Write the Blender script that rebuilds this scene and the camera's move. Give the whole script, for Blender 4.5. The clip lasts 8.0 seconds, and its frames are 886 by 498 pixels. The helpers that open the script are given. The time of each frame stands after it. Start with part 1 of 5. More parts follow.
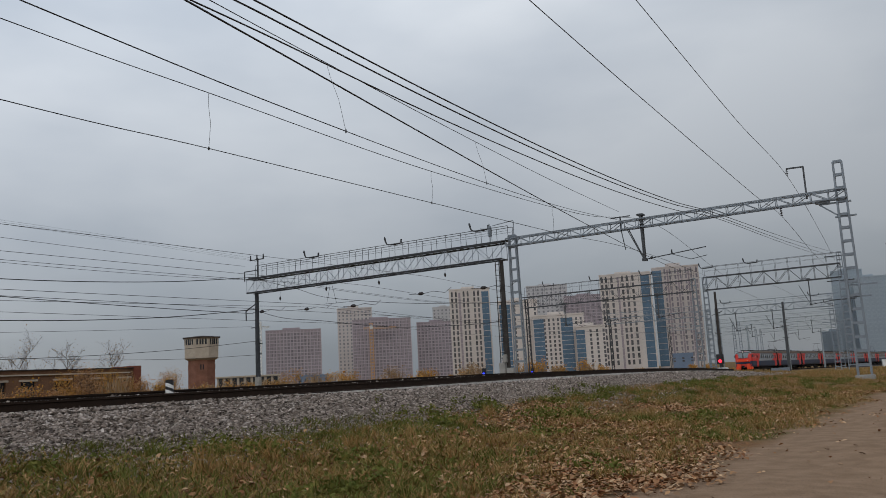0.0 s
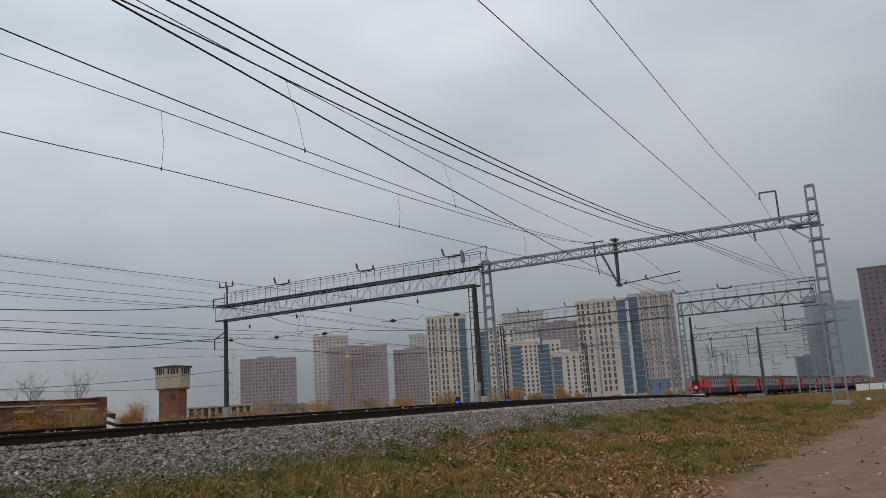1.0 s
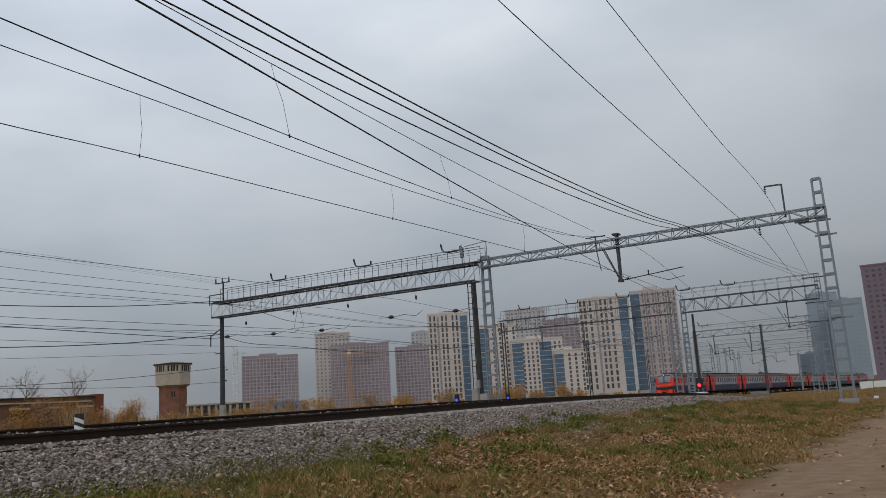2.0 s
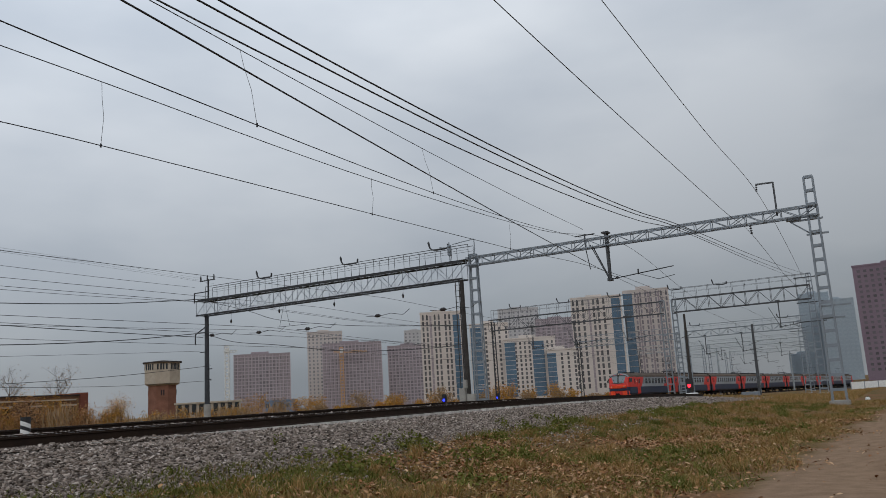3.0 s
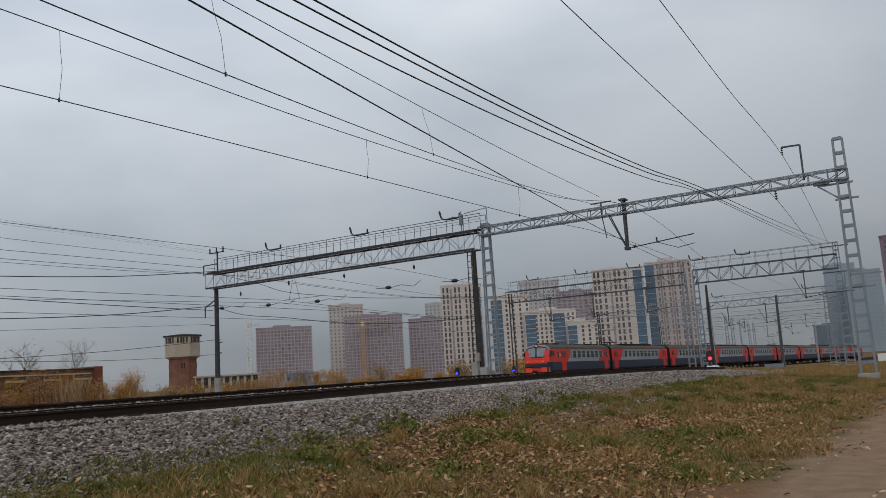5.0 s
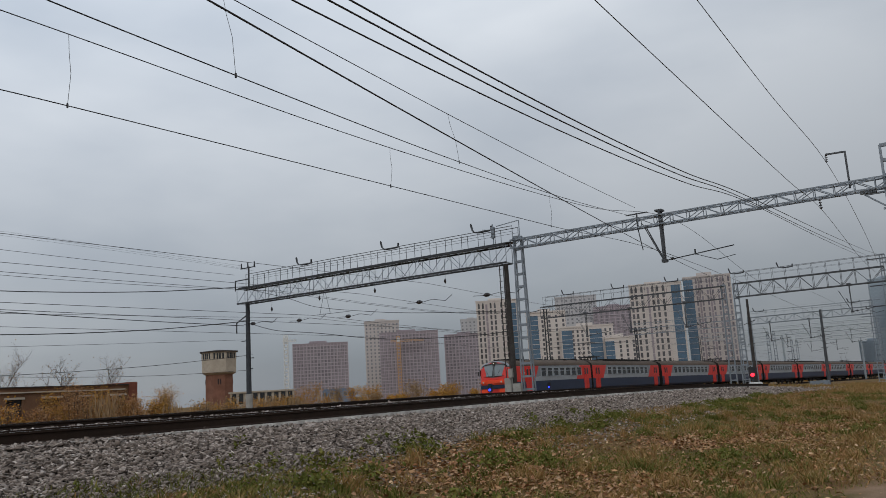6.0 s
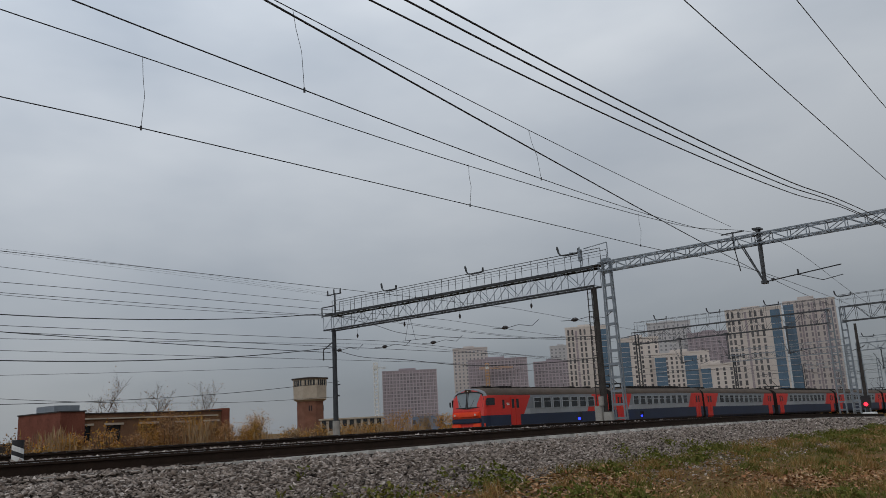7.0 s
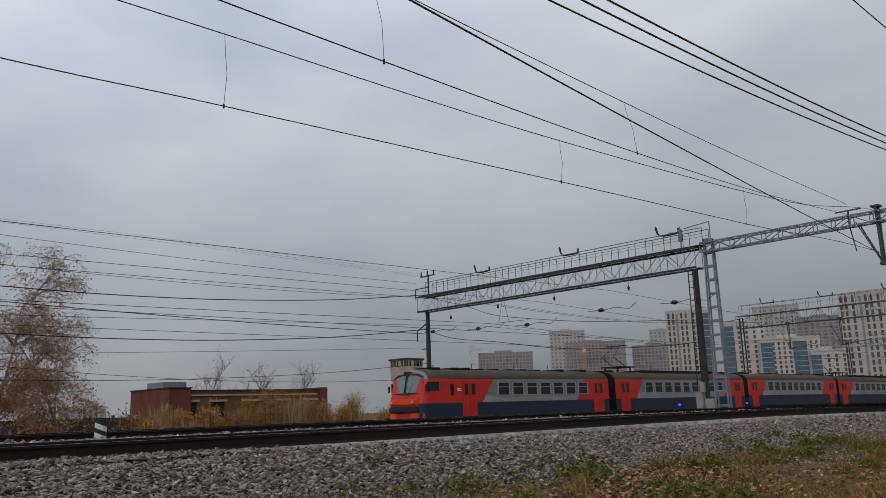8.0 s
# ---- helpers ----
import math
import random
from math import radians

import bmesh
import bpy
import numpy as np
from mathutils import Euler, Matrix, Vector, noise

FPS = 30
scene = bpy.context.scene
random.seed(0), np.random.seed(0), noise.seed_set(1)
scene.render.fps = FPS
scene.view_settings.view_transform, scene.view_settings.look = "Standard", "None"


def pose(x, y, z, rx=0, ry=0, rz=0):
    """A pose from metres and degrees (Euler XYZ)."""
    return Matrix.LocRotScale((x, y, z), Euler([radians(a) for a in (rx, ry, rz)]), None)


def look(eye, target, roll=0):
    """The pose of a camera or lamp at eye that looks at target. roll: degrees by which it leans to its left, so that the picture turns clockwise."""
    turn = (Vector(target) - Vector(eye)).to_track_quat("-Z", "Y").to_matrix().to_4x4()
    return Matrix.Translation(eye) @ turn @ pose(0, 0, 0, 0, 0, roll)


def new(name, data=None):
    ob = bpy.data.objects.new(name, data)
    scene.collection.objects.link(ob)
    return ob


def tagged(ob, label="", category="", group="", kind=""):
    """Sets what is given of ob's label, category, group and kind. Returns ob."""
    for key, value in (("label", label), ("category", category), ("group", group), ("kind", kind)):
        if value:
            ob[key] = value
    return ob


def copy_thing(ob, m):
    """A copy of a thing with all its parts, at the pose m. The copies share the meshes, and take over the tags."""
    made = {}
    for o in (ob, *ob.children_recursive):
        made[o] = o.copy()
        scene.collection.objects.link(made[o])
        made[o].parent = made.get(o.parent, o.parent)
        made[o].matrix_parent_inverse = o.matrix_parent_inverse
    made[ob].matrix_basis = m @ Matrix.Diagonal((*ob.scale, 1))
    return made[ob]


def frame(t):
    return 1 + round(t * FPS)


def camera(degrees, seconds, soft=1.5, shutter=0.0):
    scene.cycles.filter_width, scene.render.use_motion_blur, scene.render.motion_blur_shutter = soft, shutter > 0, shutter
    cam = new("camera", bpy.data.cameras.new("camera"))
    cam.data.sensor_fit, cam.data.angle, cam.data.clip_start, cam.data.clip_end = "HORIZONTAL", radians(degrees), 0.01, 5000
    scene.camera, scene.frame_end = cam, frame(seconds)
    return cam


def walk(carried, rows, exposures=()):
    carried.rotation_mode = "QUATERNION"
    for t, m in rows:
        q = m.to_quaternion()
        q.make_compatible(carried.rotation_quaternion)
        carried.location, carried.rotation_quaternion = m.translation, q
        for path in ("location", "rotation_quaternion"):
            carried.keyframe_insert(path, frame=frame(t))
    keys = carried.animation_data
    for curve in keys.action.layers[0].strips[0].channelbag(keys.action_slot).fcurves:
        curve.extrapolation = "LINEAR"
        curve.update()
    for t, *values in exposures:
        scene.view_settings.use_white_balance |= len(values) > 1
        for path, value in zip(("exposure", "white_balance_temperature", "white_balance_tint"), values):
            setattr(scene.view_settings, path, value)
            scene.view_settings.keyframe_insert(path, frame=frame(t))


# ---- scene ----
cam = camera(57.5, 8.0, soft=0.7)
PATH = [
    (0, (0.102, 0.023, 1.505), (-0.925, 1.71, 1.817), -3.1),
    (0.4, (0.029, 0.498, 1.484), (-0.967, 2.196, 1.841), -3.4),
    (0.5, (0.02, 0.604, 1.483), (-0.964, 2.307, 1.844), -3.3),
    (1, (-0.095, 0.997, 1.549), (-1.064, 2.706, 1.924), -3.6),
    (1.5, (-0.315, 1.53, 1.558), (-1.294, 3.234, 1.928), -3.6),
    (3, (-0.503, 3.082, 1.646), (-1.464, 4.798, 2.011), -3.4),
    (3.5, (-0.608, 3.584, 1.643), (-1.61, 5.279, 1.99), -3.3),
    (4, (-0.718, 4.064, 1.658), (-1.728, 5.761, 1.974), -3.2),
    (4.2, (-0.746, 4.254, 1.666), (-1.761, 5.951, 1.963), -3.3),
    (5.3, (-0.913, 5.325, 1.686), (-1.93, 7.019, 1.995), -3.6),
    (5.5, (-0.986, 5.531, 1.683), (-2.028, 7.208, 2.006), -3.4),
    (6, (-1.149, 6.079, 1.679), (-2.232, 7.724, 2.025), -3.4),
    (6.5, (-1.32, 6.605, 1.681), (-2.487, 8.179, 2.081), -3.2),
    (7, (-1.588, 7.026, 1.679), (-2.833, 8.533, 2.102), -3.0),
    (7.5, (-1.676, 7.4, 1.705), (-2.993, 8.847, 2.117), -2.6),
    (8, (-1.944, 7.734, 1.735), (-3.368, 9.083, 2.125), -1.8),
]
walk(cam, [(t, look(eye, target, roll)) for t, eye, target, roll in PATH], exposures=((0.0, -0.05), (5.5, -0.03), (6.5, -0.1), (7.0, -0.23), (7.5, -0.24), (8.0, -0.25)))

# ---- world, sun, exposure ----
world = bpy.data.worlds.new("overcast_sky")
scene.world = world
world.use_nodes = True
wn, wl = world.node_tree.nodes, world.node_tree.links
wn.clear()
w_out = wn.new("ShaderNodeOutputWorld")
w_bg = wn.new("ShaderNodeBackground")
w_tc = wn.new("ShaderNodeTexCoord")
w_sky = wn.new("ShaderNodeTexSky")
w_sky.sky_type, w_sky.sun_disc = "NISHITA", False
w_sky.sun_elevation, w_sky.sun_rotation = radians(24), radians(150)
w_skymul = wn.new("ShaderNodeVectorMath")
w_skymul.operation = "SCALE"
w_skymul.inputs["Scale"].default_value = 0.05
w_map = wn.new("ShaderNodeMapping")
w_map.inputs["Scale"].default_value = (1.0, 1.0, 2.6)
w_noise = wn.new("ShaderNodeTexNoise")
w_noise.inputs["Scale"].default_value, w_noise.inputs["Detail"].default_value = 1.7, 5.0
w_noise.inputs["Roughness"].default_value = 0.48
w_ramp = wn.new("ShaderNodeValToRGB")
w_ramp.color_ramp.elements[0].position, w_ramp.color_ramp.elements[0].color = 0.36, (0.40, 0.45, 0.52, 1)
w_ramp.color_ramp.elements[1].position, w_ramp.color_ramp.elements[1].color = 0.66, (0.62, 0.66, 0.71, 1)
w_sep = wn.new("ShaderNodeSeparateXYZ")
w_h = wn.new("ShaderNodeMapRange")
w_h.inputs["From Min"].default_value, w_h.inputs["From Max"].default_value = 0.04, 0.5
w_h.inputs["To Min"].default_value, w_h.inputs["To Max"].default_value = 0.515, 1.43
w_mul = wn.new("ShaderNodeVectorMath")
w_mul.operation = "SCALE"
w_dot = wn.new("ShaderNodeVectorMath")
w_dot.operation = "DOT_PRODUCT"
w_dot.inputs[1].default_value = (-0.29, -0.18, 0.0)
w_side = wn.new("ShaderNodeMath")
w_side.operation = "MULTIPLY_ADD"
w_mix = wn.new("ShaderNodeMix")
w_mix.data_type = "RGBA"
w_mix.inputs["Factor"].default_value = 0.9
wl.new(w_tc.outputs["Generated"], w_map.inputs["Vector"])
wl.new(w_map.outputs["Vector"], w_noise.inputs["Vector"])
wl.new(w_noise.outputs["Fac"], w_ramp.inputs["Fac"])
wl.new(w_tc.outputs["Generated"], w_sep.inputs["Vector"])
wl.new(w_sep.outputs["Z"], w_h.inputs["Value"])
wl.new(w_ramp.outputs["Color"], w_mul.inputs[0])
wl.new(w_tc.outputs["Generated"], w_dot.inputs[0])
wl.new(w_dot.outputs["Value"], w_side.inputs[0])
wl.new(w_h.outputs["Result"], w_side.inputs[1])
wl.new(w_h.outputs["Result"], w_side.inputs[2])
wl.new(w_side.outputs["Value"], w_mul.inputs["Scale"])
wl.new(w_sky.outputs["Color"], w_skymul.inputs[0])
wl.new(w_skymul.outputs["Vector"], w_mix.inputs["A"])
wl.new(w_mul.outputs["Vector"], w_mix.inputs["B"])
wl.new(w_mix.outputs["Result"], w_bg.inputs["Color"])
w_bg.inputs["Strength"].default_value = 1.0
wl.new(w_bg.outputs["Background"], w_out.inputs["Surface"])

sun_data = bpy.data.lights.new("sun", "SUN")
sun_data.energy, sun_data.angle, sun_data.color = 0.6, radians(25), (1.0, 0.96, 0.9)
sun = new("sun", sun_data)
sun.matrix_world = look((40, -60, 60), (0, 0, 0))


# ---- materials ----
def mat(name, col, rough=0.7, metal=0.0, var=0.25, scale=3.0, fine=40.0, bump=0.15, col2=None, rand=0.0, emit=0.0):
    """A surface with two scales of colour variation (metres) and a fine relief."""
    m = bpy.data.materials.new(name)
    m.use_nodes = True
    n, l = m.node_tree.nodes, m.node_tree.links
    b = n["Principled BSDF"]
    b.inputs["Roughness"].default_value, b.inputs["Metallic"].default_value = rough, metal
    b.inputs["Specular IOR Level"].default_value = 0.5 if rough < 0.7 else 0.2
    tc = n.new("ShaderNodeTexCoord")
    n1, n2 = n.new("ShaderNodeTexNoise"), n.new("ShaderNodeTexNoise")
    n1.inputs["Scale"].default_value, n1.inputs["Detail"].default_value = scale, 6
    n2.inputs["Scale"].default_value, n2.inputs["Detail"].default_value = fine, 3
    l.new(tc.outputs["Object"], n1.inputs["Vector"])
    l.new(tc.outputs["Object"], n2.inputs["Vector"])
    add = n.new("ShaderNodeMath")
    add.operation = "ADD"
    l.new(n1.outputs["Fac"], add.inputs[0])
    l.new(n2.outputs["Fac"], add.inputs[1])
    ramp = n.new("ShaderNodeMapRange")
    ramp.inputs["From Min"].default_value, ramp.inputs["From Max"].default_value = 0.65, 1.35
    l.new(add.outputs["Value"], ramp.inputs["Value"])
    mix = n.new("ShaderNodeMix")
    mix.data_type = "RGBA"
    c2 = col2 or tuple(max(0.0, c * (1 + var)) for c in col)
    c1 = col if col2 else tuple(max(0.0, c * (1 - var)) for c in col)
    mix.inputs["A"].default_value, mix.inputs["B"].default_value = (*c1, 1), (*c2, 1)
    l.new(ramp.outputs["Result"], mix.inputs["Factor"])
    out = mix.outputs["Result"]
    if rand:
        info, hsv, mr = n.new("ShaderNodeObjectInfo"), n.new("ShaderNodeHueSaturation"), n.new("ShaderNodeMapRange")
        mr.inputs["To Min"].default_value, mr.inputs["To Max"].default_value = 1 - rand, 1 + rand
        l.new(info.outputs["Random"], mr.inputs["Value"])
        l.new(mr.outputs["Result"], hsv.inputs["Value"])
        l.new(out, hsv.inputs["Color"])
        out = hsv.outputs["Color"]
    l.new(out, b.inputs["Base Color"])
    if bump:
        bp = n.new("ShaderNodeBump")
        bp.inputs["Strength"].default_value, bp.inputs["Distance"].default_value = bump, 0.02
        l.new(n2.outputs["Fac"], bp.inputs["Height"])
        l.new(bp.outputs["Normal"], b.inputs["Normal"])
    if emit:
        b.inputs["Emission Color"].default_value, b.inputs["Emission Strength"].default_value = (*col, 1), emit
    return m


def island_mat(name, cols, rough=0.8, trans=0.0):
    """Loose pieces in one mesh: each island takes its own colour from the ramp."""
    m = bpy.data.materials.new(name)
    m.use_nodes = True
    n, l = m.node_tree.nodes, m.node_tree.links
    b = n["Principled BSDF"]
    b.inputs["Roughness"].default_value = rough
    b.inputs["Specular IOR Level"].default_value = 0.08
    g, r = n.new("ShaderNodeNewGeometry"), n.new("ShaderNodeValToRGB")
    els = r.color_ramp.elements
    while len(els) < len(cols):
        els.new(0.5)
    for k, c in enumerate(cols):
        els[k].position, els[k].color = k / (len(cols) - 1), (*c, 1)
    l.new(g.outputs["Random Per Island"], r.inputs["Fac"])
    l.new(r.outputs["Color"], b.inputs["Base Color"])
    return m


def ground_mat():
    m = bpy.data.materials.new("autumn_ground")
    m.use_nodes = True
    n, l = m.node_tree.nodes, m.node_tree.links
    b = n["Principled BSDF"]
    b.inputs["Roughness"].default_value = 0.95
    b.inputs["Specular IOR Level"].default_value = 0.08
    tc = n.new("ShaderNodeTexCoord")
    sep = n.new("ShaderNodeSeparateXYZ")
    l.new(tc.outputs["Object"], sep.inputs["Vector"])

    def noise_tex(s, d=5):
        t = n.new("ShaderNodeTexNoise")
        t.inputs["Scale"].default_value, t.inputs["Detail"].default_value = s, d
        l.new(tc.outputs["Object"], t.inputs["Vector"])
        return t.outputs["Fac"]

    def mixc(f, a, c):
        x = n.new("ShaderNodeMix")
        x.data_type = "RGBA"
        l.new(f, x.inputs["Factor"])
        for v, k in ((a, "A"), (c, "B")):
            if isinstance(v, tuple):
                x.inputs[k].default_value = (*v, 1)
            else:
                l.new(v, x.inputs[k])
        return x.outputs["Result"]

    def band(f, lo, hi):
        r = n.new("ShaderNodeMapRange")
        r.inputs["From Min"].default_value, r.inputs["From Max"].default_value = lo, hi
        l.new(f, r.inputs["Value"])
        return r.outputs["Result"]

    base = mixc(band(noise_tex(0.45), 0.42, 0.58), (0.19, 0.1, 0.048), (0.11, 0.088, 0.03))
    base = mixc(band(noise_tex(1.6), 0.45, 0.7), base, (0.19, 0.115, 0.05))
    base = mixc(band(noise_tex(14), 0.5, 0.75), base, (0.075, 0.048, 0.03))
    dirt = mixc(band(noise_tex(3), 0.35, 0.7), (0.22, 0.143, 0.09), (0.29, 0.195, 0.128))
    dirt = mixc(band(noise_tex(30), 0.6, 0.75), dirt, (0.12, 0.085, 0.06))
    edge = n.new("ShaderNodeMath")
    edge.operation = "MULTIPLY_ADD"
    edge.inputs[1].default_value = 1.7
    l.new(noise_tex(0.8, 8), edge.inputs[0])
    slant = n.new("ShaderNodeMath")
    slant.operation = "MULTIPLY_ADD"
    slant.inputs[1].default_value = -0.05
    l.new(sep.outputs["Y"], slant.inputs[0])
    l.new(sep.outputs["X"], slant.inputs[2])
    l.new(slant.outputs["Value"], edge.inputs[2])
    l.new(mixc(band(edge.outputs["Value"], -3.35, -2.75), base, dirt), b.inputs["Base Color"])
    bp = n.new("ShaderNodeBump")
    bp.inputs["Strength"].default_value, bp.inputs["Distance"].default_value = 0.7, 0.05
    l.new(noise_tex(22), bp.inputs["Height"])
    l.new(bp.outputs["Normal"], b.inputs["Normal"])
    return m


M = {
    "ground": ground_mat(),
    # near-black bed colour stands in for shade in the gaps between stones
    "ballast": mat("ballast_bed", (0.032, 0.027, 0.025), 0.95, var=0.3, scale=1.2, fine=18, bump=0.8),
    # the darkest stone colours also paint shadowed gaps among the paler stones
    "stone": island_mat("crushed_granite", [(0.035, 0.028, 0.024), (0.26, 0.213, 0.182), (0.48, 0.41, 0.36), (0.06, 0.047, 0.04), (0.37, 0.304, 0.26), (0.13, 0.103, 0.086), (0.64, 0.56, 0.505)], 0.9),
    "steel_rail": mat("rusty_rail_steel", (0.026, 0.016, 0.011), 0.85, 0.0, 0.35, 4, 60, 0.2),
    "rail_head": mat("polished_rail_head", (0.24, 0.23, 0.23), 0.35, 0.9, 0.2, 2, 30, 0.05),
    "concrete": mat("weathered_concrete", (0.32, 0.31, 0.29), 0.9, 0, 0.25, 2, 25, 0.3),
    "sleeper": mat("pale_concrete_sleeper", (0.44, 0.42, 0.39), 0.9, 0, 0.2, 2, 25, 0.3, rand=0.2),
    "galv": mat("galvanised_steel", (0.235, 0.265, 0.295), 0.55, 0.4, 0.2, 1.5, 30, 0.1),
    # galvanised steel for far gantries and poles, paled to carry distance haze
    "hazed_steel": mat("hazed_zinc_steel", (0.30, 0.335, 0.355), 0.6, 0.2, 0.2, 1.5, 30, 0.1),
    "dark_steel": mat("dark_painted_steel", (0.045, 0.048, 0.052), 0.6, 0.4, 0.3, 2, 30, 0.1),
    "mid_steel": mat("aged_grey_steel", (0.085, 0.09, 0.096), 0.6, 0.5, 0.3, 2, 30, 0.1),
    "dark_conc": mat("stained_dark_concrete", (0.055, 0.05, 0.047), 0.9, 0, 0.4, 1.5, 20, 0.3),
    "pole_conc": mat("grey_concrete_pole", (0.055, 0.06, 0.068), 0.9, 0, 0.3, 1.5, 20, 0.3),
    "wire": mat("oxidised_copper_wire", (0.05, 0.05, 0.052), 0.6, 0.6, 0.2, 2, 20, 0.0),
    "insul": mat("dark_glazed_insulator", (0.03, 0.025, 0.025), 0.25, 0, 0.2, 2, 20, 0.0),
    "red": mat("red_train_paint", (0.62, 0.028, 0.018), 0.42, 0, 0.12, 0.8, 14, 0.02),
    "orange": mat("bright_orange_red_paint", (0.85, 0.075, 0.02), 0.4, 0, 0.08, 0.8, 14, 0.02),
    "navy": mat("dark_slate_blue_paint", (0.012, 0.026, 0.062), 0.45, 0, 0.2, 0.8, 14, 0.02),
    "lgrey": mat("light_grey_train_paint", (0.20, 0.217, 0.238), 0.45, 0, 0.12, 0.8, 14, 0.02),
    "pale_band": mat("pale_grey_train_band", (0.34, 0.365, 0.39), 0.45, 0, 0.12, 0.8, 14, 0.02),
    "roof": mat("brown_grey_roof_paint", (0.10, 0.076, 0.06), 0.9, 0, 0.25, 0.8, 10, 0.1),
    "under": mat("black_underframe_dirt", (0.02, 0.018, 0.017), 0.8, 0, 0.3, 2, 20, 0.1),
    "glass": mat("dark_window_glass", (0.02, 0.024, 0.028), 0.08, 0, 0.1, 2, 20, 0.0),
    # grey base colour paints the sky's reflection onto the windscreens
    "windscreen": mat("sky_reflection_windscreen", (0.22, 0.26, 0.28), 0.06, 0, 0.1, 2, 20, 0.0),
    "lamp_white": mat("lit_headlamp", (1.0, 0.93, 0.85), 0.3, 0, 0.0, 2, 20, 0.0, emit=2.5),
    "lamp_red": mat("lit_red_signal", (1.0, 0.015, 0.03), 0.3, 0, 0.0, 2, 20, 0.0, emit=5.0),
    "lamp_blue": mat("lit_blue_signal", (0.02, 0.04, 1.0), 0.3, 0, 0.0, 2, 20, 0.0, emit=3.5),
    "white_paint": mat("white_paint", (0.72, 0.72, 0.7), 0.7, 0, 0.15, 3, 30, 0.1),
    "black_paint": mat("black_paint", (0.02, 0.02, 0.022), 0.6, 0, 0.2, 3, 30, 0.1),
    "brick": mat("red_brown_brick", (0.17, 0.06, 0.04), 0.9, 0, 0.35, 0.7, 9, 0.4),
    "tower_brick": mat("faded_brown_brick", (0.20, 0.095, 0.065), 0.9, 0, 0.3, 0.7, 9, 0.4),
    "old_brick": mat("sooty_brown_brick", (0.155, 0.085, 0.05), 0.9, 0, 0.4, 0.6, 9, 0.4),
    "render_cream": mat("dirty_cream_plaster", (0.42, 0.36, 0.29), 0.9, 0, 0.2, 0.7, 9, 0.2),
    "roof_felt": mat("dark_roof_felt", (0.05, 0.042, 0.04), 0.9, 0, 0.3, 1, 9, 0.2),
    "cream": mat("cream_facade", (0.57, 0.515, 0.475), 0.85, 0, 0.1, 0.05, 0.7, 0.0),
    "beige": mat("beige_facade", (0.50, 0.45, 0.425), 0.85, 0, 0.1, 0.05, 0.7, 0.0),
    "mauve": mat("mauve_grey_facade", (0.31, 0.265, 0.285), 0.85, 0, 0.12, 0.05, 0.7, 0.0),
    "mauve_light": mat("pale_mauve_slab_edge", (0.42, 0.37, 0.39), 0.85, 0, 0.1, 0.05, 0.7, 0.0),
    # far walls and windows: colours lightened and low in contrast for distance haze
    "hazed_wall": mat("hazed_grey_facade", (0.46, 0.45, 0.455), 0.85, 0, 0.1, 0.05, 0.7, 0.0),
    "hazed_win": mat("hazed_window", (0.25, 0.25, 0.265), 0.25, 0, 0.2, 0.3, 2, 0.0, rand=0.25),
    "purple": mat("dull_purple_facade", (0.20, 0.15, 0.185), 0.85, 0, 0.12, 0.05, 0.7, 0.0),
    "blue_glass": mat("blue_glazing", (0.08, 0.14, 0.205), 0.25, 0, 0.2, 0.1, 0.9, 0.0),
    # distance haze is mixed into this glazing's base colour
    "haze_glass": mat("hazed_blue_curtain_wall", (0.29, 0.345, 0.39), 0.5, 0, 0.15, 0.06, 0.5, 0.0),
    "far_win": mat("far_window_glass", (0.11, 0.105, 0.11), 0.2, 0, 0.2, 0.3, 2, 0.0, rand=0.35),
    "mauve_win": mat("dim_far_window_glass", (0.20, 0.18, 0.2), 0.3, 0, 0.2, 0.3, 2, 0.0, rand=0.3),
    "lens": mat("unlit_lamp_lens", (0.55, 0.5, 0.45), 0.15, 0, 0.1, 2, 20, 0.0),
    "blue_sheet": mat("blue_sheet_metal", (0.14, 0.19, 0.27), 0.6, 0, 0.15, 0.2, 2, 0.0),
    "crane_y": mat("ochre_crane_paint", (0.5, 0.3, 0.16), 0.6, 0, 0.15, 1, 9, 0.0),
    "crane_w": mat("white_crane_paint", (0.62, 0.62, 0.6), 0.6, 0, 0.15, 1, 9, 0.0),
    "birch_bark": mat("birch_bark", (0.30, 0.24, 0.21), 0.9, 0, 0.6, 3, 12, 0.3),
    "twig": mat("brown_twig", (0.10, 0.07, 0.05), 0.95, 0, 0.3, 3, 20, 0.1),
    "leaf_yellow": island_mat("yellow_autumn_leaves", [(0.44, 0.205, 0.035), (0.52, 0.27, 0.055), (0.34, 0.14, 0.03), (0.44, 0.27, 0.10), (0.24, 0.17, 0.05)]),
    "leaf_rust": island_mat("rusty_birch_leaves", [(0.42, 0.20, 0.075), (0.46, 0.27, 0.13), (0.30, 0.145, 0.06), (0.40, 0.28, 0.18)]),
    "reed": island_mat("dry_reeds", [(0.30, 0.2, 0.11), (0.38, 0.27, 0.16), (0.22, 0.14, 0.08), (0.36, 0.21, 0.07)]),
    "grass": island_mat("mixed_autumn_grass", [(0.17, 0.125, 0.04), (0.38, 0.24, 0.10), (0.25, 0.135, 0.055), (0.36, 0.205, 0.08), (0.14, 0.12, 0.03), (0.48, 0.33, 0.16)], 0.9),
    "green": island_mat("green_weeds", [(0.075, 0.095, 0.021), (0.14, 0.145, 0.034), (0.1, 0.11, 0.026), (0.21, 0.18, 0.05)], 0.8),
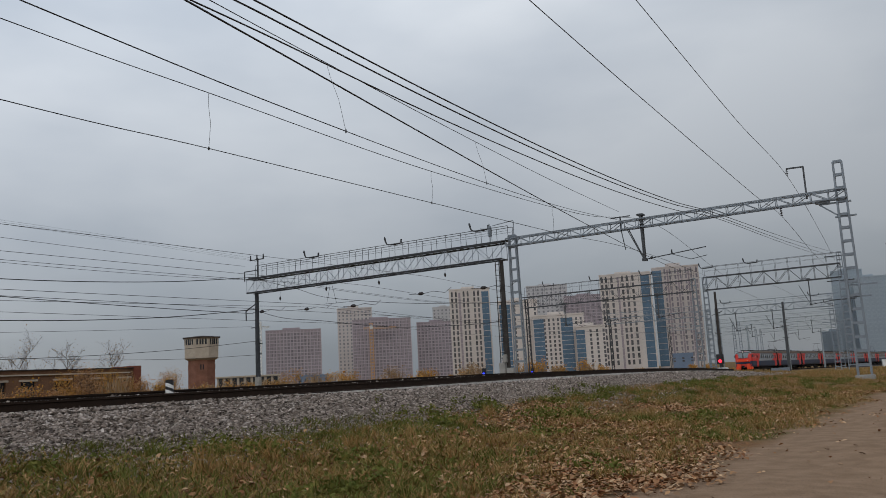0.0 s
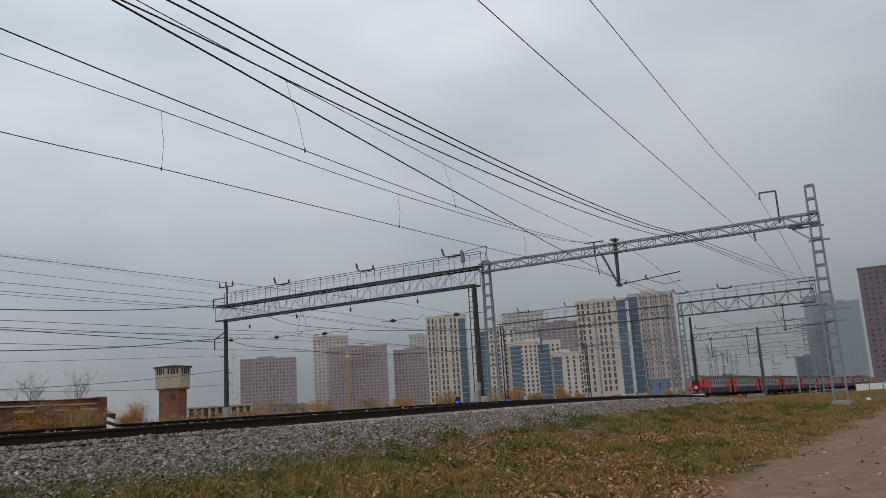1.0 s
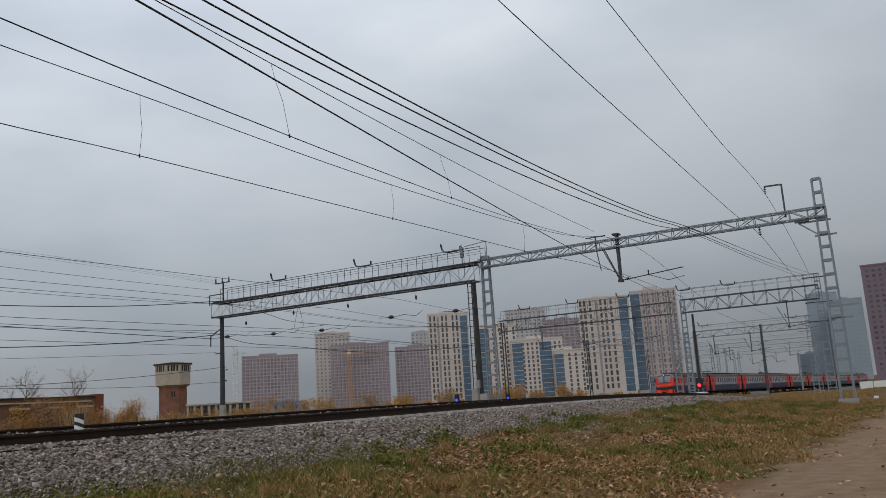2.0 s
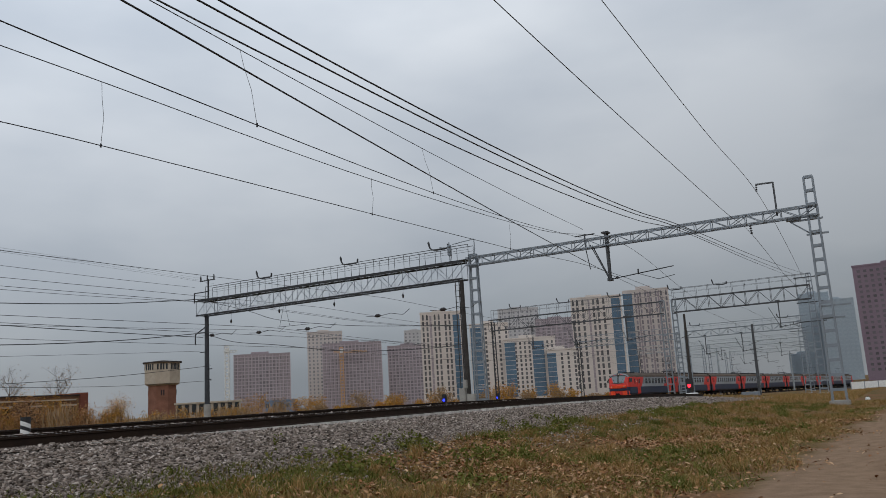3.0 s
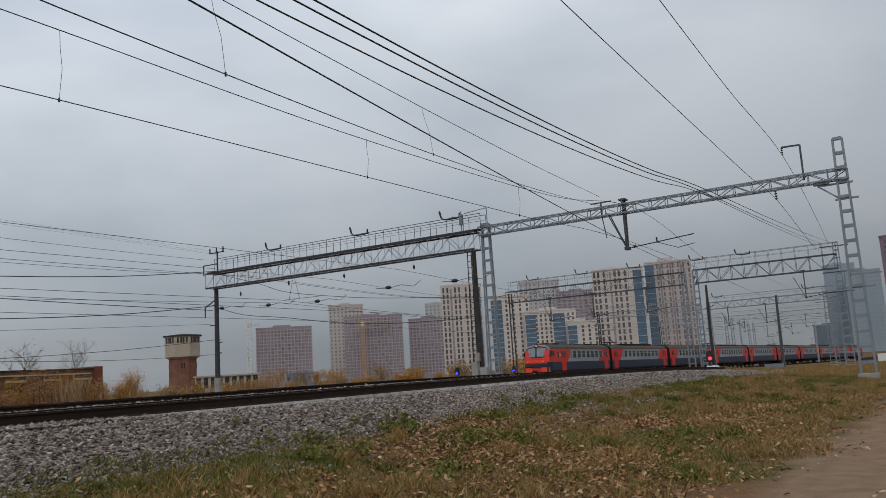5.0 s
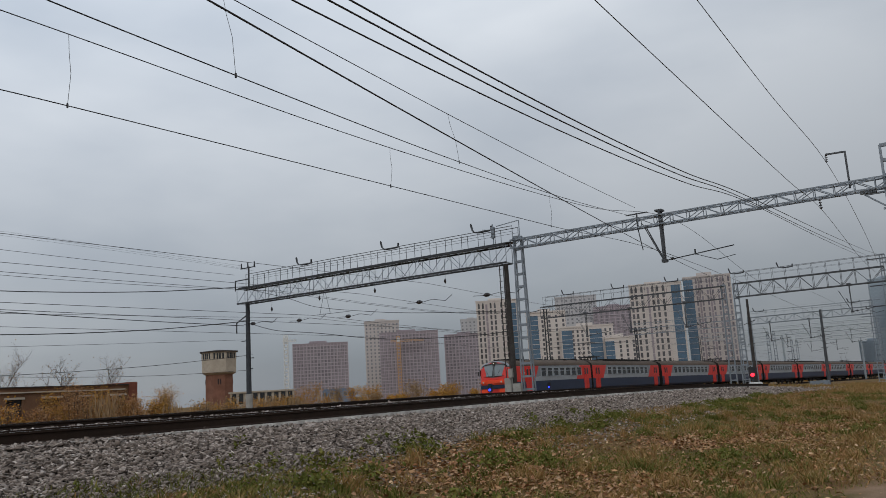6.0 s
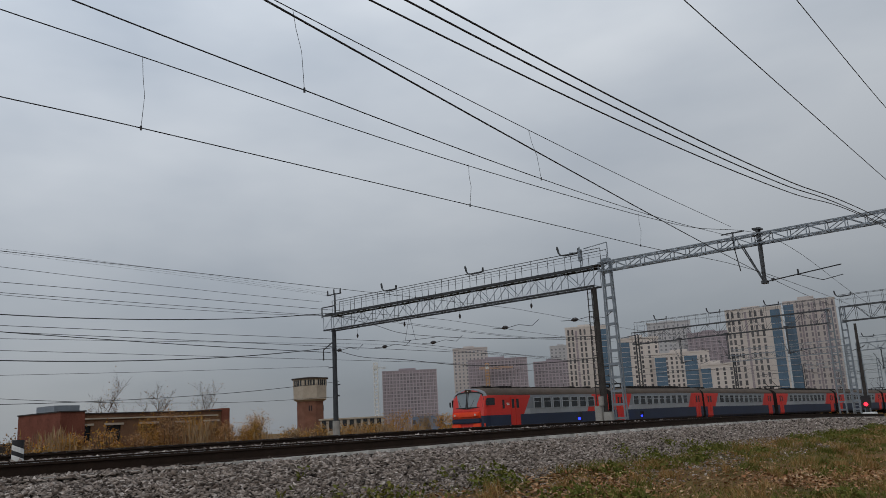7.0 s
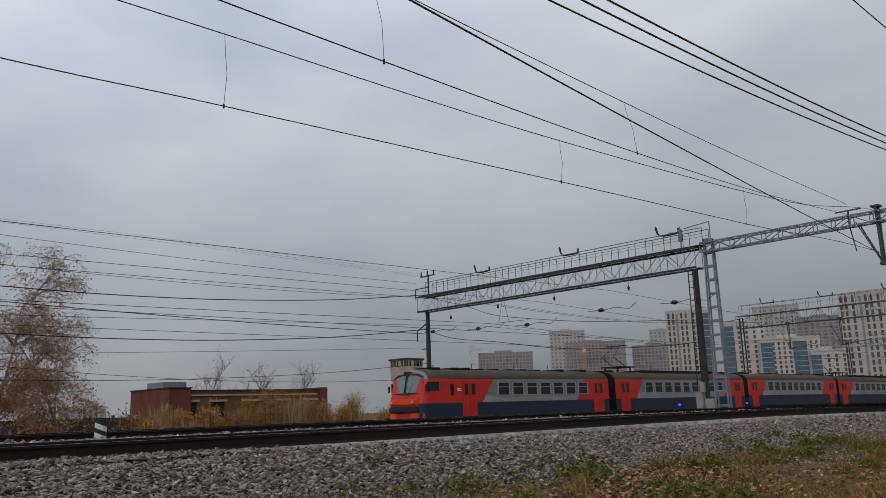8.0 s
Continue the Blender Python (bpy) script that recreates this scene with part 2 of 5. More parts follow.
    "litter": island_mat("fallen_leaves", [(0.36, 0.165, 0.075), (0.2, 0.09, 0.045), (0.46, 0.265, 0.135), (0.27, 0.145, 0.075), (0.56, 0.38, 0.23), (0.09, 0.045, 0.027)], 0.85),
}


# ---- building blocks ----
class Shape:
    """Collects solid pieces of one mesh."""

    def __init__(self):
        self.v, self.f, self.mi = [], [], []

    def add(self, vs, fs, mi=0):
        k = len(self.v)
        self.v.extend(tuple(p) for p in vs)
        self.f.extend(tuple(i + k for i in q) for q in fs)
        self.mi.extend([mi] * len(fs))
        return self

    def box(self, x0, y0, z0, x1, y1, z1, mi=0, bev=0.0):
        if bev:
            bm = bmesh.new()
            bmesh.ops.create_cube(bm, size=1.0, matrix=Matrix.Translation(((x0 + x1) / 2, (y0 + y1) / 2, (z0 + z1) / 2)) @ Matrix.Diagonal((x1 - x0, y1 - y0, z1 - z0, 1)))
            bmesh.ops.bevel(bm, geom=bm.edges[:], offset=bev, segments=2, affect="EDGES")
            bm.verts.index_update()
            self.add([p.co[:] for p in bm.verts], [[p.index for p in q.verts] for q in bm.faces], mi)
            bm.free()
            return self
        vs = [(x, y, z) for z in (z0, z1) for y in (y0, y1) for x in (x0, x1)]
        return self.add(vs, [(0, 2, 3, 1), (4, 5, 7, 6), (0, 1, 5, 4), (2, 6, 7, 3), (0, 4, 6, 2), (1, 3, 7, 5)], mi)

    def bar(self, p, q, w, h=None, mi=0):
        """A square bar from p to q."""
        p, q, h = Vector(p), Vector(q), h or w
        d = (q - p).normalized()
        s = d.cross(Vector((0, 0, 1)) if abs(d.z) < 0.95 else Vector((0, 1, 0))).normalized()
        u = s.cross(d)
        vs = [e + s * a * w / 2 + u * b * h / 2 for e in (p, q) for a, b in ((-1, -1), (1, -1), (1, 1), (-1, 1))]
        return self.add(vs, [(3, 2, 1, 0), (4, 5, 6, 7), (0, 1, 5, 4), (1, 2, 6, 5), (2, 3, 7, 6), (3, 0, 4, 7)], mi)

    def tube(self, p, q, r0, r1=None, n=8, mi=0):
        p, q, r1 = Vector(p), Vector(q), r0 if r1 is None else r1
        d = (q - p).normalized()
        s = d.cross(Vector((0, 0, 1)) if abs(d.z) < 0.95 else Vector((0, 1, 0))).normalized()
        u = s.cross(d)
        vs = [e + (s * math.cos(a) + u * math.sin(a)) * r for e, r in ((p, r0), (q, r1)) for a in [2 * math.pi * k / n for k in range(n)]]
        fs = [(k, (k + 1) % n, n + (k + 1) % n, n + k) for k in range(n)] + [tuple(range(n))[::-1], tuple(range(n, 2 * n))]
        return self.add(vs, fs, mi)

    def path(self, pts, r, n=5, mi=0):
        """A round wire through the points."""
        pts, k0 = [Vector(p) for p in pts], len(self.v)
        for i, p in enumerate(pts):
            d = (pts[min(i + 1, len(pts) - 1)] - pts[max(i - 1, 0)]).normalized()
            s = d.cross(Vector((0, 0, 1)) if abs(d.z) < 0.95 else Vector((0, 1, 0))).normalized()
            u = s.cross(d)
            self.v.extend(tuple(p + (s * math.cos(2 * math.pi * k / n) + u * math.sin(2 * math.pi * k / n)) * r) for k in range(n))
        for i in range(len(pts) - 1):
            for k in range(n):
                a, b = k0 + i * n, k0 + (i + 1) * n
                self.f.append((a + k, a + (k + 1) % n, b + (k + 1) % n, b + k))
                self.mi.append(mi)
        return self

    def mesh(self, name, mats, smooth=False):
        me = bpy.data.meshes.new(name)
        me.from_pydata(self.v, [], self.f)
        for m in mats if isinstance(mats, (list, tuple)) else [mats]:
            me.materials.append(m)
        me.polygons.foreach_set("material_index", self.mi)
        if smooth:
            me.polygons.foreach_set("use_smooth", [True] * len(self.f))
        me.update()
        return me


def thing(name, label, category, at=(0, 0, 0), turn=0, group="", kind=""):
    ob = new(name)
    ob.empty_display_size = 0.2
    ob.matrix_world = pose(*at, 0, 0, turn)
    return tagged(ob, label, category, group, kind)


def part(name, shape, mats, parent, label="", smooth=False, m=None):
    ob = new(name, shape.mesh(name, mats, smooth) if isinstance(shape, Shape) else shape)
    ob.parent = parent
    if m is not None:
        ob.matrix_basis = m
    if label:
        ob["label"] = label
    return ob


def solo(name, shape, mats, label, category, at=(0, 0, 0), turn=0, group="", kind="", smooth=False):
    ob = new(name, shape.mesh(name, mats, smooth) if isinstance(shape, Shape) else shape)
    ob.matrix_world = pose(*at, 0, 0, turn)
    return tagged(ob, label, category, group, kind)


def quick_mesh(name, v, f, mats, mi=None):
    """A mesh from numpy arrays: v (n, 3), f (m, k)."""
    me = bpy.data.meshes.new(name)
    v, f = np.asarray(v, np.float32), np.asarray(f, np.int32)
    k = f.shape[1]
    me.vertices.add(len(v))
    me.vertices.foreach_set("co", v.ravel())
    me.loops.add(f.size)
    me.loops.foreach_set("vertex_index", f.ravel())
    me.polygons.add(len(f))
    me.polygons.foreach_set("loop_start", np.arange(0, f.size, k, dtype=np.int32))
    for m in mats if isinstance(mats, (list, tuple)) else [mats]:
        me.materials.append(m)
    if mi is not None:
        me.polygons.foreach_set("material_index", np.asarray(mi, np.int32))
    me.update(calc_edges=True)
    return me


# ---- the lie of the land ----
def smooth_step(a, b, x):
    t = np.clip((np.asarray(x, float) - a) / (b - a), 0, 1)
    return t * t * (3 - 2 * t)


def fall(y):
    """The open ground drops gently far up the line."""
    return -0.011 * np.clip(np.asarray(y, float) - 95, 0, 240)


def ramp_z(y):
    """Rail top of the two near tracks: level, then down to the main line."""
    y = np.asarray(y, float)
    c = np.clip(y - 24, 0, 30)
    return np.maximum(1.47 - 0.00045 * c * c - 0.027 * np.clip(y - 54, 0, None), -0.1 + fall(y))


def main_z(y):
    """Rail top of the main line."""
    return 0.0 + fall(y) * 0.9


def bend(y):
    """The main line curves off to the right far up: sideways shift at y."""
    u = np.clip(np.asarray(y, float) - 95, 0, None)
    return np.where(u < 30, 0.085 * u * u / 60, 0.085 * (u - 15))


def land_z(x, y):
    x, y = np.asarray(x, float), np.asarray(y, float)
    base = fall(y) - 0.02
    crest = ramp_z(y) - 0.42 - fall(y)
    bank = np.interp(x, [-23.5, -20.0, -10.9, -10.0, -9.2, -7.6, -6.0, -4.0], [0, 1, 0.78, 0.67, 0.56, 0.3, 0.13, 0])
    return base + np.maximum(crest, -0.3) * bank


rng = np.random.default_rng(7)


def wobble(x, y):
    return 0.05 * np.sin(0.9 * x + 0.4 * y) * np.sin(0.63 * y - 0.3 * x + 1) + 0.03 * np.sin(2.3 * x + 1.1 * y)


# ---- ground, ballast, tracks ----
gx = np.concatenate([[-2500, -1200, -600, -300, -150, -100, -70, -50, -40, -32, -27], np.arange(-24, 8.1, 0.4), [10, 14, 20, 30, 60, 150, 400, 1000, 2500]])
gy = np.concatenate([[-2500, -800, -300, -120, -60, -30, -15, -8], np.arange(-4, 60, 0.5), np.arange(60, 130, 2.0), [135, 150, 170, 200, 240, 280, 335, 450, 700, 1200, 2500, 4500]])
GX, GY = np.meshgrid(gx, gy, indexing="ij")
GZ = land_z(GX, GY) + np.where((GX > -11) & (GX < 9) & (GY < 130), wobble(GX, GY), 0)
nx, ny = GX.shape
quads = np.array([(i * ny + j, (i + 1) * ny + j, (i + 1) * ny + j + 1, i * ny + j + 1) for i in range(nx - 1) for j in range(ny - 1)])
solo("ground", quick_mesh("ground", np.stack([GX, GY, GZ], -1).reshape(-1, 3), quads, M["ground"]), None, "autumn grass and leaf litter beside a brown dirt path", "ground", kind="structure")

TRACKS = (-13.05, -17.05)
BED_X = [-21.0, -19.4, -18.9, -16.5, -15.9, -15.05, -14.3, -13.8, -12.4, -11.65, -11.35, -11.1, -10.2, -9.6]
BED_Z = [-1.0, -0.30, -0.2, -0.2, -0.04, -0.005, -0.05, -0.2, -0.2, -0.225, -0.255, -0.32, -0.68, -0.95]


def bed_z(x, y):
    dip = 0.025 * smooth_step(15, 26, y) * (1 - smooth_step(34, 42, y)) * ((np.asarray(x) > -12.2) & (np.asarray(x) < -11.2))
    return ramp_z(y) + np.interp(x, BED_X, BED_Z) - dip


by = np.concatenate([[-90, -60], np.arange(-30, 110, 1.0)])
BX, BY = np.meshgrid(np.linspace(-21.0, -9.6, 72), by, indexing="ij")
BZ = bed_z(BX, BY) - 0.03
bnx, bny = BX.shape
bq = np.array([(i * bny + j, (i + 1) * bny + j, (i + 1) * bny + j + 1, i * bny + j + 1) for i in range(bnx - 1) for j in range(bny - 1)])
solo("ballast_bed", quick_mesh("ballast_bed", np.stack([BX, BY, BZ], -1).reshape(-1, 3), bq, M["ballast"]), None, "raised bed of grey crushed stone under the near tracks", "track bed", kind="structure")

RAIL = [(-0.075, 0), (0.075, 0), (0.075, 0.012), (0.012, 0.035), (0.010, 0.135), (0.036, 0.148), (0.037, 0.18), (-0.037, 0.18), (-0.036, 0.148), (-0.010, 0.135), (-0.012, 0.035), (-0.075, 0.012)]


def rail_shape(x, zf, ys, shift=lambda y: 0.0):
    s, n = Shape(), len(RAIL)
    vs = [(x + float(shift(y)) + px, y, float(zf(y)) - 0.18 + pz) for y in ys for px, pz in RAIL]
    fs = [(i * n + k, i * n + (k + 1) % n, (i + 1) * n + (k + 1) % n, (i + 1) * n + k) for i in range(len(ys) - 1) for k in range(n)]
    s.add(vs, fs)
    s.mi = [1 if f[0] % n in (6,) else 0 for f in s.f]
    return s


sleeper_shape = Shape()
for sx in (-1, 1):
    sleeper_shape.add([(sx * 1.35, -0.13, 0), (sx * 1.35, 0.13, 0), (sx * 0.3, 0.11, 0), (sx * 0.3, -0.11, 0), (sx * 1.35, -0.09, 0.2), (sx * 1.35, 0.09, 0.2), (sx * 0.3, 0.09, 0.16), (sx * 0.3, -0.09, 0.16)],
                      [(0, 1, 2, 3), (4, 7, 6, 5), (0, 4, 5, 1), (1, 5, 6, 2), (3, 2, 6, 7), (0, 3, 7, 4)])
sleeper_shape.box(-0.3, -0.09, 0, 0.3, 0.09, 0.155)
sleeper_mesh = sleeper_shape.mesh("sleeper", M["sleeper"])

near_y = [-120, -60] + [y for y in range(-30, 112, 3)]
for tx, up, ny_ in ((-13.05, 0.0, 19), (-17.05, 0.07, 49)):
    tr = thing("railway_track", "rusty steel rails on pale concrete sleepers in grey ballast", "railway track", group="near tracks", kind="structure")
    for off in (-0.7975, 0.7975):
        part("rail", rail_shape(tx + off, lambda y: ramp_z(y) + up, near_y[:2 + int((ny_ + 11) if up == 0 else 48)]), [M["steel_rail"], M["rail_head"]], tr)
    for k in range(118 if up == 0 else 175):
        y = -8 + k * 0.545
        part("sleeper", sleeper_mesh, None, tr, m=pose(tx, y, float(ramp_z(y)) + up - 0.18 - 0.19, float(rng.normal(0, 0.4)), 0, float(rng.normal(0, 0.6))))

far_y = [-200, -60] + list(range(0, 340, 12)) + [500]
for tx in (-34.6, -41.2, -46.8):
    tr = thing("railway_track", "main line rails in low dark ballast", "railway track", group="main line tracks", kind="structure")
    bed = Shape()
    prof = [(-2.9, -0.55), (-1.7, -0.19), (1.7, -0.19), (2.9, -0.55)]
    bed.add([(tx + float(bend(y)) + a, y, float(main_z(y)) + b) for y in far_y for a, b in prof], [(i * 4 + k, i * 4 + k + 1, i * 4 + k + 5, i * 4 + k + 4) for i in range(len(far_y) - 1) for k in range(3)])
    part("ballast", bed, M["ballast"], tr)
    for off in (-0.7975, 0.7975):
        part("rail", rail_shape(tx + off, main_z, far_y, bend), [M["steel_rail"], M["rail_head"]], tr)
    for k in range(150):
        y = 20 + k * 0.75
        part("sleeper", sleeper_mesh, None, tr, m=pose(tx + float(bend(y)), y, float(main_z(y)) - 0.35))


# ---- portal gantries over the tracks ----
def lattice_beam(x0, x1, z0, z1, width, step, chord, web, yc=0.0):
    s = Shape()
    n = max(2, round(abs(x1 - x0) / step))
    ya, yb = yc - width / 2, yc + width / 2
    for y in (ya, yb):
        for z in (z0, z1):
            s.bar((x0, y, z), (x1, y, z), chord, mi=1)
        for k in range(n):
            xa, xb = x0 + (x1 - x0) * k / n, x0 + (x1 - x0) * (k + 1) / n
            s.bar((xa, y, z0), (xa, y, z1), web)
            lo, hi = (z0, z1) if k % 2 == 0 else (z1, z0)
            s.bar((xa, y, lo), (xb, y, hi), web)
        s.bar((x1, y, z0), (x1, y, z1), web)
    for k in range(n + 1):
        x = x0 + (x1 - x0) * k / n
        for z in (z0, z1):
            s.bar((x, ya, z), (x, yb, z), web)
            if k < n:
                s.bar((x, ya if k % 2 else yb, z), (x0 + (x1 - x0) * (k + 1) / n, yb if k % 2 else ya, z), web * 0.8)
    return s


def lattice_mast(h, wb, wt, leg=0.085, web=0.06, step=0.85):
    """A square mast of two channel legs and batten plates, narrowing upwards."""
    s = Shape()
    n = round(h / step)
    for sx in (-1, 1):
        for sy in (-1, 1):
            s.bar((sx * wb / 2, sy * wb * 0.2, 0), (sx * wt / 2, sy * wt * 0.22, h), leg)
    for k in range(1, n + 1):
        z = h * k / n
        w = wb + (wt - wb) * k / n
        for sy in (-1, 1):
            s.box(-w / 2, sy * w * 0.22 - 0.012, z - web * 1.2, w / 2, sy * w * 0.22 + 0.012, z + web * 1.2)
        for sx in (-1, 1):
            s.bar((sx * w / 2, -w * 0.2, z), (sx * w / 2, w * 0.2, z), web * 0.7)
    return s


def insulator(parent, p, q, discs=4):
    """A string of dark discs from p to q."""
    s, p, q = Shape(), Vector(p), Vector(q)
    s.tube(p, q, 0.018, n=6)
    for k in range(discs):
        c = p.lerp(q, (k + 0.5) / discs)
        d = (q - p).normalized() * 0.03
        s.tube(c - d, c, 0.03, 0.085, n=10)
        s.tube(c, c + d * 0.6, 0.085, 0.05, n=10)
    return part("insulator", s, M["insul"], parent, "dark glazed insulator")


def handrail(x0, x1, z0, z1, y, step=1.4):
    s, n = Shape(), max(2, round(abs(x1 - x0) / step))
    for k in range(n + 1):
        x = x0 + (x1 - x0) * k / n
        s.bar((x, y, z0), (x, y, z1), 0.028)
    s.bar((x0, y, z1), (x1, y, z1), 0.04)
    s.bar((x0, y, (z0 + z1) / 2 + 0.15), (x1, y, (z0 + z1) / 2 + 0.15), 0.018)
    return s


def top_hook(parent, x, z):
    """A post with a horizontal feeder insulator on the walkway rail."""
    h = Shape()
    h.path([(x - 0.02, 0, z + 0.12), (x + 0.1, 0, z - 0.06), (x + 0.5, 0, z - 0.14), (x + 1.2, 0, z - 0.14), (x + 1.5, 0, z - 0.1)], 0.06, 6)
    h.tube((x - 0.02, 0, z + 0.08), (x - 0.12, 0, z + 0.48), 0.065, 0.085, n=8)
    h.tube((x - 0.12, 0, z + 0.46), (x - 0.14, 0, z + 0.6), 0.085, 0.04, n=8)
    h.tube((x + 1.5, 0, z - 0.16), (x + 1.54, 0, z + 0.2), 0.07, n=8)
    return part("feeder_bracket", h, M["dark_steel"], parent, "dark upturned feeder bracket with insulators")


def hanging_bracket(g, x, ztop, zfoot, arm, thick=0.12):
    s = Shape()
    for y in (-0.22, 0.22):
        s.bar((x, y, ztop + 0.15), (x, y * 0.5, zfoot), thick)
        s.bar((x - 1.1, y, ztop - 0.55), (x - 0.05, y * 0.4, zfoot + 0.05), thick * 0.5)
    s.box(x - 0.25, -0.3, ztop + 0.1, x + 0.2, 0.3, ztop + 0.2)
    s.box(x - 0.15, -0.2, zfoot - 0.1, x + 0.15, 0.2, zfoot + 0.08)
    post = part("hanging_post", s, M["mid_steel"], g)
    a = Shape()
    a.tube((x, 0, zfoot), (x + arm, -0.1, zfoot + 0.35), 0.035, n=6)
    a.tube((x + 0.4, 0, zfoot + 0.05), (x + 0.55, 0, zfoot + 0.1), 0.09, n=8)
    a.tube((x + arm * 0.45, 0, zfoot + 0.12), (x + arm * 0.45, 0, zfoot + 0.45), 0.05, n=6)
    a.tube((x + arm * 0.45, 0, zfoot + 0.15), (x + arm * 0.75, 0, zfoot - 0.35), 0.022, n=6)
    a.tube((x + arm * 0.75, 0, zfoot - 0.35), (x + arm, 0, zfoot - 0.2), 0.022, n=6)
    part("registration_arm", a, M["dark_steel"], post, "dark registration arm")
    return post


def foundation(g, x, z, w=0.9):
    s = Shape()
    s.box(x - w / 2, -w / 2, z - 1.2, x + w / 2, w / 2, z + 0.28, bev=0.04)
    return part("foundation", s, M["concrete"], g, "pale concrete footing")


def near_gantry(y):
    g = thing("portal_gantry", "grey steel lattice gantry spanning the tracks on masts", "gantry", (0, y, 0), group="portal gantries")
    mast = part("lattice_mast", lattice_mast(13.3, 0.74, 0.48, 0.11, 0.07), M["galv"], g, "galvanised lattice mast", m=pose(-4.2, 0, 0.05))
    cr = Shape()
    cr.bar((-1.3, 0, 10.75), (0.5, 0, 10.75), 0.1)
    cr.bar((-1.3, 0, 10.75), (-0.2, 0, 9.85), 0.08)
    cr.bar((-0.5, 0, 9.85), (0.7, 0, 9.85), 0.1)
    cr.box(-1.5, -0.15, 10.8, -0.7, 0.15, 11.0)
    part("mast_bracket", cr, M["galv"], mast)
    part("crossarm", Shape().bar((-0.6, 0, 4.9), (0.9, 0, 4.9), 0.09), M["galv"], mast)
    part("crossarm", Shape().bar((-0.4, 0, 5.6), (1.3, 0, 5.6), 0.09), M["galv"], mast)
    foundation(g, -4.2, 0.0, 1.05)
    mid = part("lattice_mast", lattice_mast(11.2, 0.85, 0.55), M["galv"], g, "galvanised lattice mast", m=pose(-26.85, 0, 0.6))
    foundation(g, -26.85, 0.55)
    dark = Shape()
    dark.tube((-28.05, 0.25, -0.2), (-28.05, 0.25, 10.1), 0.215, 0.15, n=12)
    for z in np.arange(1.8, 9.8, 0.42):
        dark.bar((-28.62, 0.2, z), (-28.28, 0.2, z), 0.035)
    dark.bar((-28.62, 0.2, 1.2), (-28.55, 0.2, 10), 0.05)
    dark.bar((-28.3, 0.2, 1.2), (-28.24, 0.2, 10), 0.05)
    pc = part("concrete_column", dark, M["dark_conc"], g, "dark stained concrete column with a ladder")
    bxs = Shape()
    bxs.box(-28.5, -0.35, 1.3, -28.0, 0.0, 2.3, bev=0.03)
    bxs.box(-27.8, -0.5, 0.9, -27.2, -0.2, 1.9, bev=0.03)
    bxs.box(-28.1, -0.45, 2.3, -27.8, -0.25, 2.9, bev=0.02)
    part("switch_box", bxs, M["concrete"], pc, "pale switch boxes")
    pole = Shape()
    pole.tube((-53.5, 0, -0.3), (-53.5, 0, 10.1), 0.24, 0.18, n=12)
    lp = part("concrete_column", pole, M["pole_conc"], g, "grey concrete column")
    base = Shape()
    base.tube((-53.5, 0, -0.3), (-53.5, 0, 2.4), 0.32, 0.3, n=12)
    part("column_base", base, M["concrete"], lp, "pale concrete column base")
    head = Shape()
    head.bar((-53.3, 0, 11.35), (-53.3, 0, 13.3), 0.1)
    head.bar((-54.3, 0, 13.2), (-52.5, 0, 13.2), 0.08)
    for x in (-54.2, -53.4, -52.6):
        head.tube((x, 0, 13.2), (x, 0, 13.65), 0.07, 0.05, n=8)
    part("head_crossarm", head, M["dark_steel"], lp, "dark steel head with three insulators")
    for pts in (((-53.3, 12.2), (-55.0, 12.2), (-55.0, 11.3)), ((-53.4, 9.2), (-54.9, 8.5), (-54.9, 7.6)), ((-53.4, 6.9), (-54.3, 6.9)), ((-53.5, 5.4), (-52.9, 5.4)), ((-53.5, 4.5), (-53.0, 4.5))):
        arm = Shape()
        for (xa, za), (xb, zb_) in zip(pts, pts[1:]):
            arm.bar((xa, 0, za), (xb, 0, zb_), 0.075)
        part("crossarm", arm, M["dark_steel"], lp)
    part("beam", lattice_beam(-27.3, -3.9, 11.03, 11.6, 0.6, 1.0, 0.085, 0.045), [M["galv"], M["galv"]], g, "slim galvanised lattice beam")
    heavy = part("beam", lattice_beam(-54.3, -27.6, 10.1, 11.36, 0.9, 1.25, 0.12, 0.032), [M["galv"], M["dark_steel"]], g, "deep dark lattice beam")
    part("walkway", Shape().box(-54.2, -0.4, 11.44, -27.2, 0.4, 11.5), M["dark_steel"], heavy)
    for yy in (-0.42, 0.42):
        part("handrail", handrail(-53.2, -27.0, 11.5, 12.55, yy), M["mid_steel"], heavy)
    for x in (-47.5, -38.6, -30.4):
        top_hook(g, x, 12.72)
    dis = Shape()
    dis.box(-28.9, -0.1, 12.0, -28.62, 0.1, 12.8, bev=0.03)
    dis.bar((-28.76, 0, 11.5), (-28.76, 0, 12.05), 0.06)
    dis.tube((-28.78, 0, 12.75), (-28.78, 0, 13.0), 0.06, 0.04, n=8)
    dis.bar((-29.6, 0, 12.72), (-28.8, 0, 12.6), 0.05)
    part("disconnector", dis, M["galv"], g, "grey disconnector box")
    part("end_rail", Shape().bar((-28.7, 0.42, 12.9), (-26.9, 0.42, 13.05), 0.05).bar((-26.9, 0.42, 11.6), (-26.9, 0.42, 13.05), 0.05), M["galv"], g)
    arm = Shape()
    arm.bar((-6.15, 0, 11.3), (-6.15, 0, 13.4), 0.1)
    arm.bar((-6.15, 0, 13.38), (-7.15, 0, 13.42), 0.09)
    part("feeder_bracket", arm, M["mid_steel"], g)
    insulator(g, (-7.12, 0, 13.4), (-7.12, 0, 12.95))
    mini = Shape()
    mini.bar((-18.3, 0, 11.0), (-18.3, 0, 12.0), 0.08)
